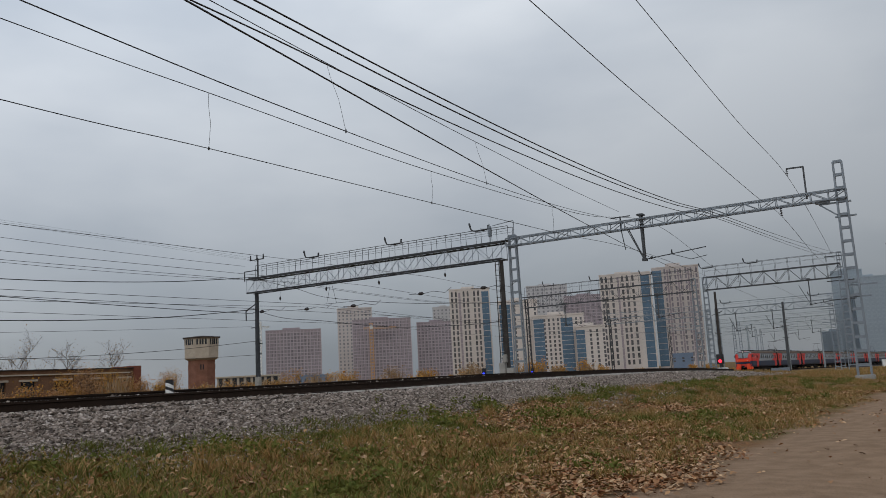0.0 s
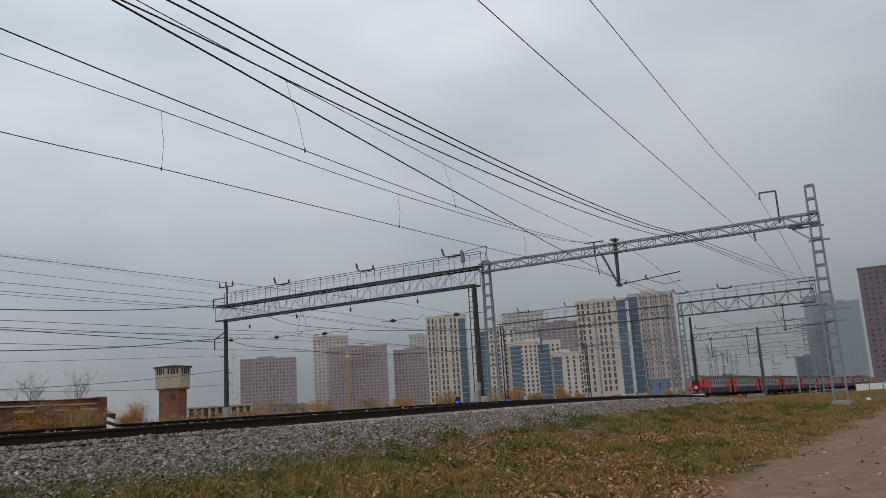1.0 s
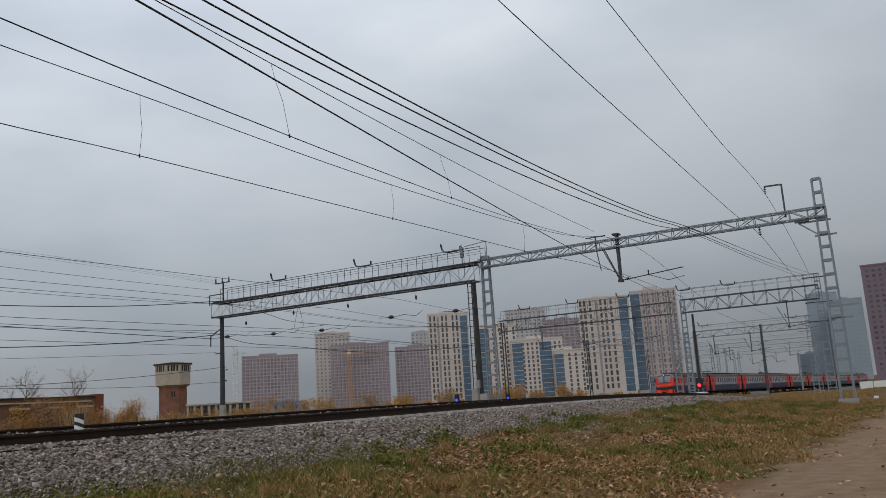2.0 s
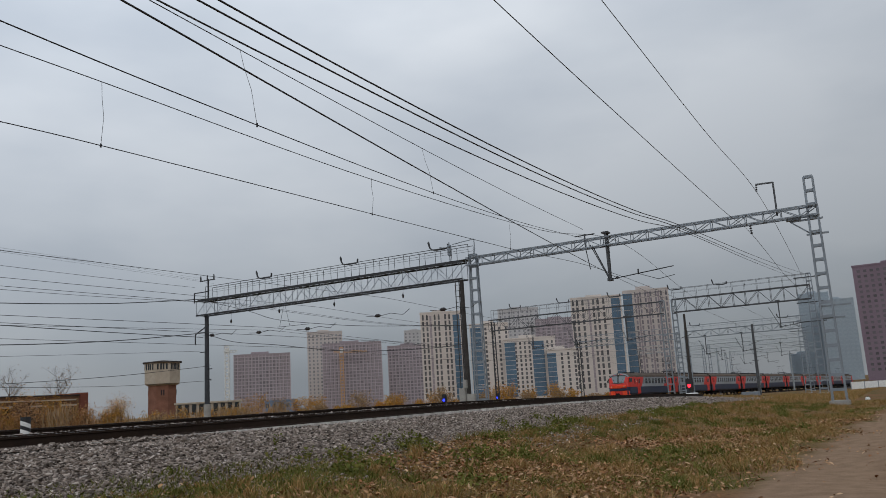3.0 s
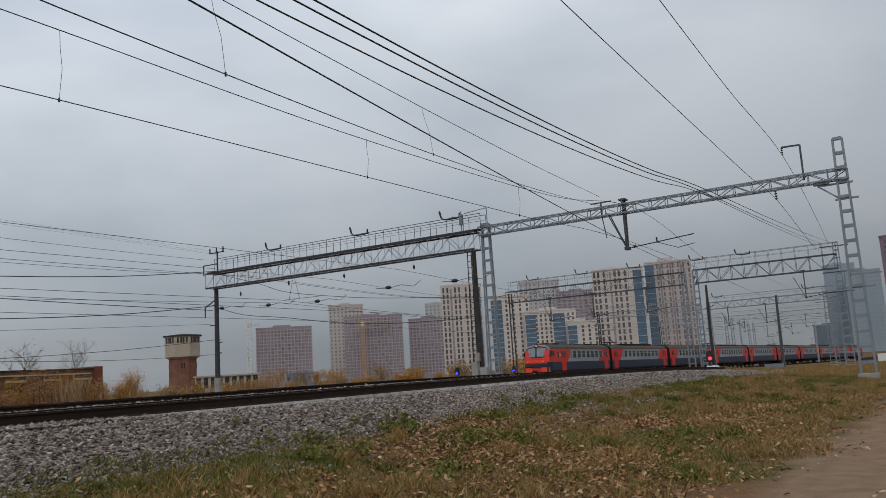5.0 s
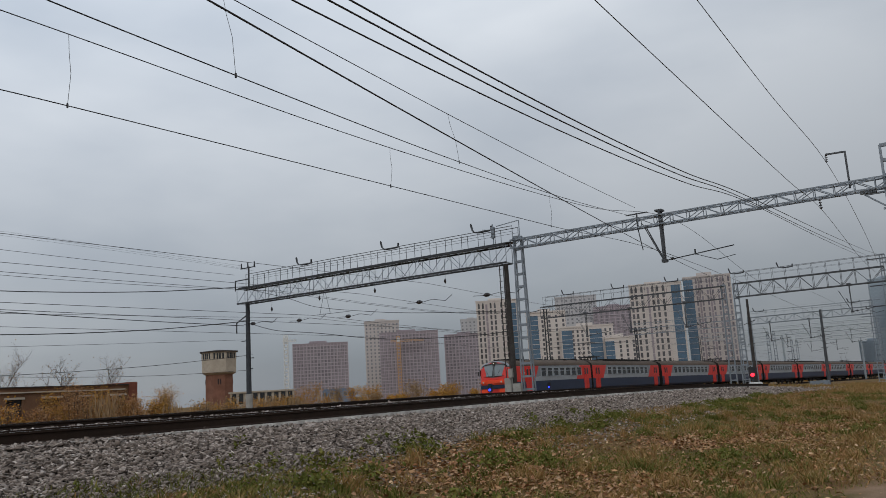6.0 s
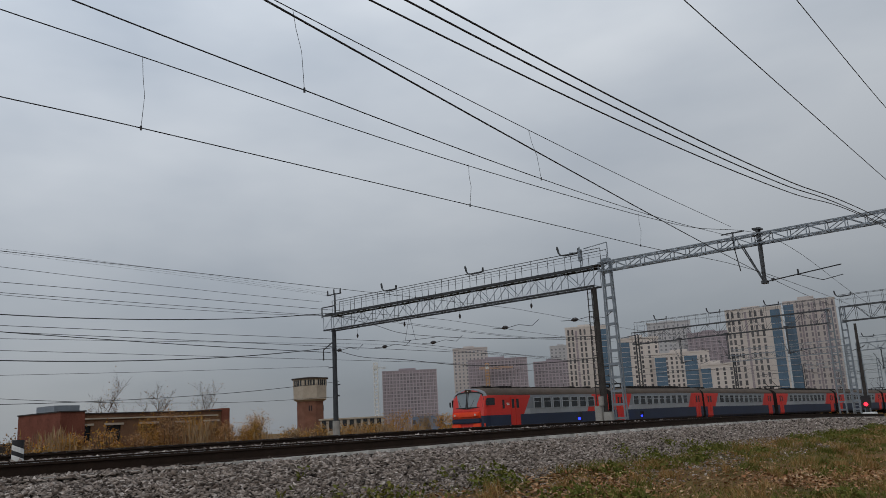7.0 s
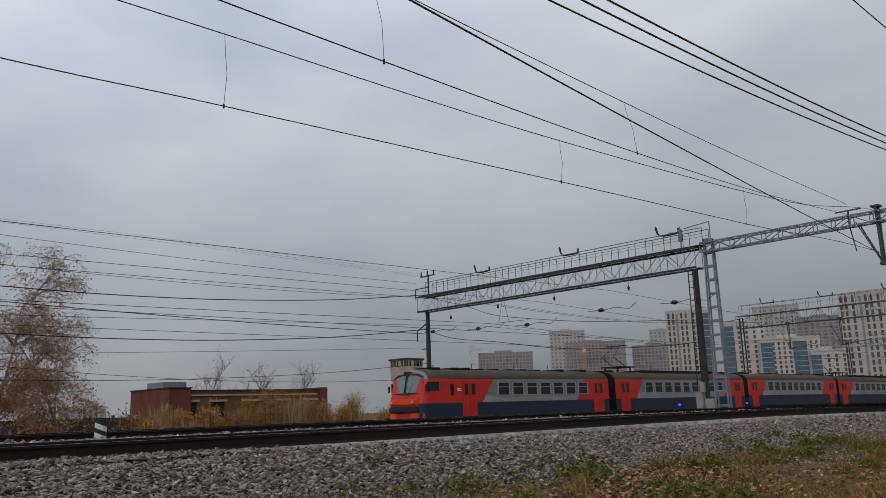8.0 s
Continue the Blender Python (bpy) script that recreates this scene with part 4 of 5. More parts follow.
            lb = part("headlight_housing", lamp_box, M["orange"], car, m=pose(0, SHORT, 0))
            lens = Shape().tube((side * 1.0, -10.75, 2.24), (side * 1.0, -10.69, 2.24), 0.085, n=14)
            part("headlight", lens, M["lens"], lb, "small round headlight")
            cabw = Shape().box(min(side * 1.7, side * 1.75), -10.1, 2.9, max(side * 1.7, side * 1.75), -9.1, 3.46, bev=0.01)
            part("cab_window", cabw, M["glass"], car, m=pose(0, SHORT, 0))
            mir = Shape().box(side * 1.8 - 0.04, -10.3, 2.9, side * 1.8 + 0.04, -10.18, 3.3, bev=0.01)
            part("mirror", mir, M["black_paint"], car, m=pose(0, SHORT, 0))
        bulge = Shape().box(-1.36, -10.66, 1.98, 1.36, -10.3, 2.46, bev=0.12)
        part("nose_panel", bulge, M["orange"], car, "bright orange-red nose panel", m=pose(0, SHORT, 0))
        band = Shape().box(-1.4, -10.64, 1.6, 1.4, -10.28, 1.96, bev=0.07)
        part("bumper_band", band, M["navy"], car, "dark blue lower nose band", m=pose(0, SHORT, 0))
        for side in (1, -1):
            sk = Shape()
            sk.box(min(side * 0.62, side * 1.36), -10.62, 0.45, max(side * 0.62, side * 1.36), -10.1, 1.58, bev=0.06)
            sk.add([(side * x, y, z) for x in (1.3, 1.62) for y, z in ((-10.35, 0.5), (-10.35, 1.56), (-8.6, 1.56), (-9.5, 0.5))], [(0, 1, 2, 3), (4, 7, 6, 5), (0, 4, 5, 1), (1, 5, 6, 2), (2, 6, 7, 3), (3, 7, 4, 0)])
            part("skirt", sk, M["orange"], car, "bright red corner skirt", m=pose(0, SHORT, 0))
        cp = Shape().tube((0, -11.0, 1.05), (0, -10.2, 1.05), 0.12, n=10).box(-0.3, -11.1, 0.85, 0.3, -10.85, 1.25, bev=0.05)
        part("coupler", cp, M["under"], car, m=pose(0, SHORT, 0))
        top_lamp = Shape().box(-0.26, -10.12, 3.86, 0.26, -9.6, 4.14, bev=0.05).box(-0.16, -10.38, 3.9, -0.11, -10.1, 4.13).box(0.11, -10.38, 3.9, 0.16, -10.1, 4.13).box(-0.16, -10.38, 4.13, 0.16, -10.1, 4.16)
        tl = part("roof_lamp_housing", top_lamp, M["roof"], car, m=pose(0, SHORT, 0))
        part("roof_lamp", Shape().tube((0, -10.16, 4.02), (0, -10.12, 4.02), 0.085, n=14), M["lamp_white"], tl, "lit white roof lamp")
        cowl = Shape().box(-0.75, -9.0, 4.15, 0.75, -7.9, 4.42, bev=0.08)
        part("roof_cowl", cowl, M["under"], car, "dark roof cowl", m=pose(0, SHORT, 0))
        logo = Shape().box(1.725, -7.56, 2.98, 1.75, -7.2, 3.05).box(1.725, -7.52, 2.88, 1.75, -7.16, 2.95)
        cd = Shape().box(1.725, -8.12, 2.62, 1.752, -7.84, 3.3).box(-1.752, -8.12, 2.62, -1.725, -7.84, 3.3)
        part("cab_door_window", cd, M["glass"], car, m=pose(0, SHORT, 0))
        part("emblem", logo, M["white_paint"], car, "small white emblem of two bars", m=pose(0, SHORT, 0))
    return car


TRAIN_X, PITCH, N_CARS = -41.2, 21.9, 10
first_car = train_car(True, False)
car_pan = train_car(False, True)
car_plain = train_car(False, False)
cars = [first_car, car_pan, car_plain]
for i in range(3, N_CARS):
    cars.append(copy_thing(car_pan if i % 2 else car_plain, pose(0, 0, 0)))


# ---- signals, post, track boxes ----
def dwarf_signal(x, y, z, lamp, label):
    s = thing("dwarf_signal", label, "signal", (x, y, z))
    part("post", Shape().tube((0, 0, -1.5), (0, 0, 0.5), 0.06, n=8), M["dark_steel"], s)
    part("head", Shape().box(-0.16, -0.08, 0.25, 0.16, 0.12, 0.85, bev=0.03), M["black_paint"], s)
    part("lamp", Shape().tube((0, -0.13, 0.4), (0, -0.08, 0.4), 0.095, n=14), M[lamp], s, "lit lamp")
    part("hood", Shape().box(-0.16, -0.24, 0.53, 0.16, -0.08, 0.56), M["black_paint"], s)
    return s


dwarf_signal(-32.2, 58.5, 1.16, "lamp_blue", "black dwarf signal showing a blue light")
dwarf_signal(-38.7, 81.2, 1.07, "lamp_blue", "black dwarf signal showing a blue light")
stop = thing("buffer_stop", "white buffer stop with a red lamp at the track's end", "buffer stop", (-13.3, 58.9, float(ramp_z(58.9)) - 0.1))
part("base", Shape().box(-0.42, -0.4, -0.3, 0.26, 0.4, 0.26, bev=0.05), M["white_paint"], stop)
part("post", Shape().tube((-0.2, 0, 0.2), (-0.2, 0, 0.95), 0.06, n=8), M["dark_steel"], stop)
part("head", Shape().box(-0.42, -0.1, 0.5, 0.06, 0.14, 1.2, bev=0.03), M["black_paint"], stop)
part("lamp", Shape().tube((-0.18, -0.16, 0.72), (-0.18, -0.1, 0.72), 0.105, n=14), M["lamp_red"], stop, "lit red lamp")

post = thing("fouling_post", "short black and white striped clearance post between tracks", "post", (-15.16, 12.7, 1.39))
pm = Shape()
N = 12
for i, (z0, z1, mi) in enumerate(((0.0, 0.13, 0), (0.13, 0.2, 1), (0.2, 0.28, 0), (0.28, 0.385, 1))):
    vs = []
    for z in (z0, z1):
        for k in range(N):
            a = 2 * math.pi * k / N
            sl = -0.038 * math.sin(a + 0.42) if 0 < z < 0.385 else 0
            vs.append((0.09 * math.cos(a), 0.09 * math.sin(a), z + sl))
    pm.add(vs, [(k, (k + 1) % N, N + (k + 1) % N, N + k) for k in range(N)], mi)
pm.add([(0.09 * math.cos(2 * math.pi * k / N), 0.09 * math.sin(2 * math.pi * k / N), 0.385) for k in range(N)], [tuple(range(N))], 1)
part("shaft", pm, [M["white_paint"], M["black_paint"]], post)

box = thing("trackside_cabinet", "low grey trackside cabinet on short legs", "cabinet", (-16.4, 100, -0.4))
part("body", Shape().box(-0.95, -0.4, 0.35, 0.95, 0.4, 0.85, bev=0.03), M["galv"], box)
for x in (-0.7, 0.1, 0.7):
    part("leg", Shape().box(x - 0.1, -0.3, -0.2, x + 0.1, 0.3, 0.36), M["dark_steel"], box)


# ---- shed, water tower, low buildings ----
def shed():
    s = thing("brick_shed", "long derelict brick shed with a flat roof", "shed", (-82.0, 54.2, -0.3))
    wall = Shape()
    L, D, H = 9.6, 9.0, 4.75
    wall.box(-D, -L, 0, -0.4, -L + 0.4, H)
    wall.box(-D, L - 0.4, 0, -0.4, L, H)
    wall.box(-D, -L, 0, -D + 0.4, L, H)
    ys = [-L, -7.9, -6.6, -5.0, -3.4, -1.2, 0.6, 3.0, 4.6, 6.6, 8.2, L]
    for k in range(len(ys) - 1):
        if k % 2 == 0:
            wall.box(-0.4, ys[k], 0, 0, ys[k + 1], H)
        else:
            wall.box(-0.4, ys[k], 0, 0, ys[k + 1], 1.9)
            wall.box(-0.4, ys[k], 3.6, 0, ys[k + 1], H)
    part("wall", wall, M["old_brick"], s)
    part("end_wall", Shape().box(-9.2, -L - 0.25, 0, 0.25, -L + 2.2, 5.0), M["brick"], s, "dark red brick end block")
    part("roof", Shape().box(-9.3, -L - 0.35, 5.0, 0.35, -L + 2.3, 5.12).box(-9.2, -L + 2.3, 4.75, 0.14, L - 0.9, 4.86), M["roof_felt"], s)
    part("corner_pier", Shape().box(-9.1, L - 0.9, 0, 0.2, L + 0.12, 5.05, bev=0.03), M["brick"], s, "dark red brick corner")
    part("cornice", Shape().box(-0.02, -L + 2.2, 4.22, 0.16, L - 1.4, 4.36), M["render_cream"], s)
    part("roof_hut", Shape().box(-7, -L + 0.6, 5.1, -3, -L + 3.2, 5.8), M["galv"], s, "grey roof hut")
    for k in range(1, len(ys) - 1, 2):
        w = part("window", Shape().box(-0.3, ys[k], 1.9, -0.25, ys[k + 1], 3.6), M["glass"], s)
        part("lintel", Shape().box(-0.1, ys[k] - 0.25, 3.6, 0.07, ys[k + 1] + 0.25, 3.82, bev=0.02), M["render_cream"], s)
        ym = (ys[k] + ys[k + 1]) / 2
        part("window_bar", Shape().box(-0.25, ym - 0.04, 1.9, -0.2, ym + 0.04, 3.6).box(-0.25, ys[k], 2.8, -0.2, ys[k + 1], 2.87), M["dark_steel"], w)
    return s


shed()


def water_tower():
    t = thing("water_tower", "brick water tower with a pale overhanging head", "water tower", (-170.4, 152.3, -1.2), 48)
    n = 8

    def ring(r0, z0, r1, z1):
        s = Shape()
        vs = [(r * math.cos(2 * math.pi * (k + 0.5) / n), r * math.sin(2 * math.pi * (k + 0.5) / n), z) for r, z in ((r0, z0), (r1, z1)) for k in range(n)]
        s.add(vs, [(k, (k + 1) % n, n + (k + 1) % n, n + k) for k in range(n)] + [tuple(range(n))[::-1], tuple(range(n, 2 * n))])
        return s

    part("shaft", ring(3.75, 0, 3.7, 12.0), M["tower_brick"], t, "faded red brick shaft")
    part("corbel", ring(3.7, 10.5, 4.6, 11.0), M["render_cream"], t)
    part("head", ring(4.65, 11.0, 4.75, 16.4), M["render_cream"], t, "pale plastered head")
    part("roof", ring(5.25, 16.4, 5.2, 16.65), M["roof_felt"], t)
    part("roof_cap", ring(4.9, 16.65, 0.7, 17.1), M["roof_felt"], t)
    for k in range(n):
        a = 2 * math.pi * k / n
        for o in (-1.1, -0.3, 0.3, 1.1):
            part("window", Shape().box(4.28, o - 0.22, 14.6, 4.42, o + 0.22, 16.1), M["glass"], t, m=pose(0, 0, 0, 0, 0, math.degrees(a)))
        if k % 2 == 0:
            part("slot", Shape().box(3.36, -0.35, 8.0, 3.52, -0.05, 9.4).box(3.36, 0.25, 8.0, 3.52, 0.55, 9.4), M["glass"], t, m=pose(0, 0, 0, 0, 0, math.degrees(a)))
    return t


water_tower()


# ---- the far town ----
def block(label, left, right, depth, height, wall, cols, rows, win=(1.5, 1.7), first=4.0, strips=(), mat_win="far_win", slabs="", crown=0.0, cat="apartment building", side_cols=3, ribs=False):
    """A tower whose front runs from left to right (plan points), with windows set into it."""
    p, q = Vector((*left, 0)), Vector((*right, 0))
    w = (q - p).length
    turn = math.degrees(math.atan2(q.y - p.y, q.x - p.x))
    b = thing("apartment_building", label, cat, (p.x, p.y, -3.0), turn, group="far town")
    H = height + 3.0
    part("wall", Shape().box(0, 0, 0, w, depth, H), M[wall], b)
    part("parapet", Shape().box(-0.3, -0.3, H, w + 0.3, depth + 0.3, H + (1.1 if height > 6 else 0.3)), M[wall], b)
    if height > 12:
        part("roof_house", Shape().box(w * 0.3, depth * 0.3, H + 1.1, w * 0.62, depth * 0.7, H + 3.3 + crown), M[wall], b)
    # blue strips are glazing; mauve strips paint the shade of upright recesses
    for u0, u1, m in strips:
        st = part("glazed_strip", Shape().box(u0 * w, -0.35, 3, u1 * w, 0.2, H - 2.0), M[m], b, "blue glazed strip or painted recess shade")
        bars = Shape()
        for k in range(1, rows):
            z = 3 + (H - 5) * k / rows
            bars.box(u0 * w, -0.45, z - 0.12, u1 * w, -0.33, z + 0.12)
        part("floor_edge", bars, M[wall], st)
    step = (H - first - 3.0) / rows
    wm = Shape().box(-win[0] / 2, -0.16, -win[1] / 2, win[0] / 2, 0.1, win[1] / 2).mesh("window", M[mat_win])
    for u in cols:
        if any(a - 0.01 < u < c + 0.01 for a, c, m in strips):
            continue
        for r in range(rows):
            part("window", wm, None, b, m=pose(u * w, 0.05, first + 3.0 + (r + 0.5) * step - 1.5))
    if ribs:
        rm = Shape().box(-0.28, -0.45, 2, 0.28, 0.1, H - 1).mesh("rib", M[wall])
        am = Shape().box(-0.6, -0.16, -0.7, 0.6, 0.1, 0.7).mesh("attic_window", M[mat_win])
        for u in cols:
            part("attic_window", am, None, b, m=pose(u * w, 0.05, H - 1.7))
        for u in sorted({round(c + d, 3) for c in cols for d in (-win[0] / w * 0.72, win[0] / w * 0.72)}):
            part("rib", rm, None, b, m=pose(u * w, 0, 0))
    for c in range(side_cols):
        for r in range(0, rows):
            part("window", wm, None, b, m=pose(w - 0.05, depth * (c + 0.6) / side_cols, first + 3.0 + (r + 0.5) * step - 1.5, 0, 0, 90))
    if slabs:
        sm = Shape().box(-0.25, -0.25, -0.3, w + 0.25, depth, 0.3).mesh("slab_edge", M[slabs])
        for r in range(rows + 1):
            part("slab_edge", sm, None, b, m=pose(0, 0, first + 1.5 + r * step))
        pm_ = Shape().box(-0.3, -0.3, 0, 0.3, 0.1, H).mesh("pilaster", M[slabs])
        for k in range(len(cols) + 1):
            part("pilaster", pm_, None, b, m=pose(w * k / len(cols), 0, 0))
    return b


def even(n, a=0.06, b=0.94):
    return [a + (b - a) * k / (n - 1) for k in range(n)]


block("mauve grey mid-rise block with a fine window grid", (-488, 506), (-454, 537), 30, 47, "mauve", even(16), 15, (1.6, 1.9), mat_win="mauve_win", slabs="mauve_light")
block("beige high-rise with small square windows", (-531, 655), (-503, 677), 26, 76, "beige", even(9), 20, (1.6, 1.9), mat_win="hazed_win")
block("mauve grey block behind an ochre crane", (-482, 617), (-437, 650), 28, 59, "mauve", even(16), 18, (1.6, 1.9), mat_win="mauve_win", slabs="mauve_light")
block("mauve grey block with a flat roof", (-443, 670), (-408, 692), 26, 55, "mauve", even(12), 16, (1.6, 1.9), mat_win="mauve_win", slabs="mauve_light")
block("pale far tower with dotted windows", (-557, 882), (-533, 898), 24, 90, "hazed_wall", even(6), 20, (2.2, 2.2), mat_win="hazed_win")
block("cream residential tower with dark window columns and a blue strip", (-332, 551), (-304, 567), 24, 69, "cream", [0.07, 0.17, 0.36, 0.46, 0.62, 0.72], 15, (1.5, 3.3), ribs=True, strips=((0.23, 0.28, "mauve"), (0.80, 0.97, "blue_glass")))
block("cream stepped residential block with blue glazed strips", (-280, 535), (-254, 547), 22, 54, "cream", even(6), 15, (1.5, 2.1), strips=((0.02, 0.3, "blue_glass"),))
block("cream residential block with two blue glazed strips", (-254, 537), (-220, 552), 22, 41, "cream", even(11), 12, (1.4, 2.0), strips=((0.02, 0.22, "blue_glass"), (0.55, 0.78, "blue_glass")))
block("low cream wing with a blue glazed strip or painted recess shade", (-222, 540), (-203, 548), 20, 31, "cream", even(5), 9, (1.5, 2.1), strips=((0.0, 0.3, "blue_glass"),))
block("pale beige tower rising behind the cream blocks", (-373, 779), (-334, 797), 28, 91, "hazed_wall", even(9), 22, (2.0, 2.0), mat_win="hazed_win")
block("mauve grey tower rising behind the cream blocks", (-330, 777), (-290, 792), 28, 76, "mauve", even(8), 22, (1.6, 1.9), mat_win="mauve_win", slabs="mauve_light")
block("tall cream residential tower with dark window columns", (-260, 697), (-217, 711), 26, 84, "cream", [0.05, 0.13, 0.24, 0.45, 0.54, 0.65], 14, (2.0, 4.2), ribs=True, strips=((0.34, 0.38, "mauve"), (0.8, 0.97, "blue_glass")))
# its narrow mauve strips are flat bands coloured as shaded recesses
block("tall beige residential tower with a flat crown", (-221, 730), (-182, 742), 26, 89, "beige", even(7, 0.27, 0.95), 17, (1.6, 3.6), mat_win="mauve_win", ribs=True, strips=((0.0, 0.2, "blue_glass"), (0.31, 0.345, "mauve"), (0.54, 0.575, "mauve"), (0.76, 0.795, "mauve")), crown=1.5)
# walls, windows and slabs share one haze-coloured material; no haze is rendered
block("blue glass tower with haze put into its pale colour", (-84, 838), (-58, 841), 30, 79, "haze_glass", even(7), 22, (2.2, 2.6), mat_win="haze_glass", slabs="haze_glass", cat="office tower")
block("blue glass tower with haze put into its pale colour", (-63, 800), (-36, 803), 30, 68, "haze_glass", even(7), 18, (2.2, 2.6), mat_win="haze_glass", slabs="haze_glass", cat="office tower")
block("low blue glass slab with haze put into its colour", (-106, 900), (-82, 902), 30, 25, "haze_glass", even(5), 14, (2.2, 2.6), mat_win="haze_glass", slabs="haze_glass", cat="office tower")
block("dull purple high-rise with rows of windows", (-25, 603), (32, 603), 30, 72, "purple", even(14), 20, (1.9, 1.7), slabs="")
block("low blue sheet-metal hall", (-166, 580), (-153, 584), 20, 8, "blue_sheet", even(3), 2, (1.5, 1.2), side_cols=0, cat="hall")
block("low blue and grey hall at the foot of the towers", (-300, 335), (-287, 345), 10, 6, "blue_sheet", even(5), 2, (1.6, 1.0), side_cols=0, cat="hall")
block("low pale industrial building with tall windows", (-126.9, 117.4), (-118.3, 126.4), 7, 3.6, "render_cream", even(9, 0.06, 0.94), 1, (0.85, 2.0), first=4.4, side_cols=0, mat_win="glass", cat="industrial building")

for x, y, h, m, jib in ((-479, 489, 54, "crane_w", 8), (-462, 620, 55, "crane_y", 24)):
    cr = thing("tower_crane", "slim lattice tower crane standing among the blocks", "crane", (x, y, -3), 40, group="cranes")
    part("mast", lattice_mast(h + 3, 3.0, 3.0, 0.8, 0.4, 3.0), M[m], cr)
    part("jib", lattice_beam(-jib * 0.3, jib, h - 2, h - 0.5, 1.2, 2.0, 0.3, 0.2), M[m], cr)
    part("cab", Shape().box(-1.5, -1.2, h - 2, 1.5, 1.2, h + 1.5, bev=0.1), M["crane_w"], cr)

fence = thing("white_fence", "low white panel fence far along the line", "fence", (-10, 190, -1.3))
for k in range(3, 13):
    part("panel", Shape().box(-9 + k * 2.5, -0.05, 0, -6.62 + k * 2.5, 0.05, 1.5), M["white_paint"], fence)
    part("post", Shape().box(-9.1 + k * 2.5, -0.1, 0, -8.95 + k * 2.5, 0.1, 1.6), M["galv"], fence)


# ---- plants ----
def leaf_cloud(centres, spread, count, size, seed):
    """Small bent leaves scattered round the given centres: vertices and quads."""
    r = np.random.default_rng(seed)
    c = np.asarray(centres)[r.integers(0, len(centres), count)]
    p = c + r.normal(0, 1, (count, 3)) * spread
    a, b = r.normal(0, 1, (count, 3)), r.normal(0, 1, (count, 3))
    a /= np.linalg.norm(a, axis=1)[:, None]
    b -= (a * b).sum(1)[:, None] * a
    b /= np.linalg.norm(b, axis=1)[:, None]
    s = size * r.uniform(0.6, 1.4, (count, 1))
    v = np.stack([p - a * s, p - b * s * 0.55, p + a * s, p + b * s * 0.55], 1).reshape(-1, 3)
    return v, np.arange(count * 4).reshape(-1, 4)


def tree(name, label, at, h, spread, bark, leaf, count, size, seed, levels=4, start=0.2, droop=0.0, scatter=0.35, kids=3):
    """A tapered trunk with limbs, branches and a loose crown."""
    r = random.Random(seed)
    t = thing(name, label, "tree" if h > 3 else "bush", at)
    wood, tips = Shape(), []

    def grow(p, d, length, rad, lv):
        q, segs = p, 4
        for k in range(segs):
            d2 = (d + Vector((r.gauss(0, 0.12), r.gauss(0, 0.12), r.gauss(0, 0.08) - droop * (levels - lv) * 0.12))).normalized()
            e = q + d2 * length / segs
            wood.tube(q, e, rad * (1 - 0.18 * k), rad * (1 - 0.18 * (k + 1)), n=6 if lv > 2 else 4)
            q, d = e, d2
            if lv < levels and k > 0:
                tips.append(q[:])
            if lv > 0 and (lv < levels or (k + 1) / segs > start):
                for j in range(kids if lv == levels else 2):
                    a = r.uniform(0, 2 * math.pi)
                    side = Vector((math.cos(a), math.sin(a), r.uniform(0.1, 0.9)))
                    grow(q, (d * 0.55 + side * spread).normalized(), length * r.uniform(0.36, 0.55), rad * 0.45, lv - 1)
        tips.append(q[:])

    grow(Vector((0, 0, -0.2)), Vector((r.gauss(0, 0.03), r.gauss(0, 0.03), 1)), h * 0.8, h * 0.010 + 0.015, levels)
    part("trunk", wood, M[bark], t)
    low = [p for p in tips if p[2] < h * 0.5 or r.random() < 0.35]
    v, f = leaf_cloud(low, scatter, count, size, seed)
    cr = part("crown", quick_mesh("crown", v, f, M[leaf]), None, t, "thin autumn leaves")
    cr["kind"] = "stuff"
    return t


tree("birch_tree", "half-bare birch with rusty hanging leaves", (-56.5, 21.6, -0.4), 12.0, 0.75, "birch_bark", "leaf_rust", 9500, 0.07, 3, 4, 0.15, 1.1, 0.22)
tree("birch_tree", "half-bare birch with rusty hanging leaves", (-59.5, 27.0, -0.4), 10.5, 0.75, "birch_bark", "leaf_rust", 8500, 0.07, 5, 4, 0.1, 1.1, 0.22)
tree("birch_tree", "half-bare birch with rusty hanging leaves", (-58.0, 15.5, -0.4), 12.5, 0.75, "birch_bark", "leaf_rust", 8500, 0.07, 8, 4, 0.1, 1.1, 0.22)


def bush(label, at, h, w, leaf, count, size, seed):
    r = random.Random(seed)
    b = thing("bush", label, "bush", at)
    stems, tips = Shape(), []
    for k in range(14):
        a, o = r.uniform(0, 6.28), r.uniform(0, w * 0.45)
        p = Vector((math.cos(a) * o * 0.4, math.sin(a) * o * 0.4, -0.2))
        q = Vector((math.cos(a) * o, math.sin(a) * o, h * r.uniform(0.6, 1.05)))
        m = p.lerp(q, 0.5) + Vector((r.gauss(0, 0.1), r.gauss(0, 0.1), 0))
        stems.path([p, m, q], 0.02, 4)
        for j in range(3):
            e = m.lerp(q, r.random()) + Vector((r.gauss(0, 0.3), r.gauss(0, 0.3), r.uniform(0, 0.4)))
            stems.path([m.lerp(q, 0.3 * j), e], 0.01, 4)
            tips.append(e[:])
        tips += [q[:], m[:], p.lerp(q, 0.3)[:]]
    part("brushwood", stems, M["twig"], b)
    v, f = leaf_cloud(tips, h * 0.12, count, size, seed)
    part("leaves", quick_mesh("leaves", v, f, M[leaf]), None, b)["kind"] = "stuff"
    return b


rb = random.Random(11)
for k in range(20):
    y = 41 + k * 1.25 + rb.uniform(-0.4, 0.4)
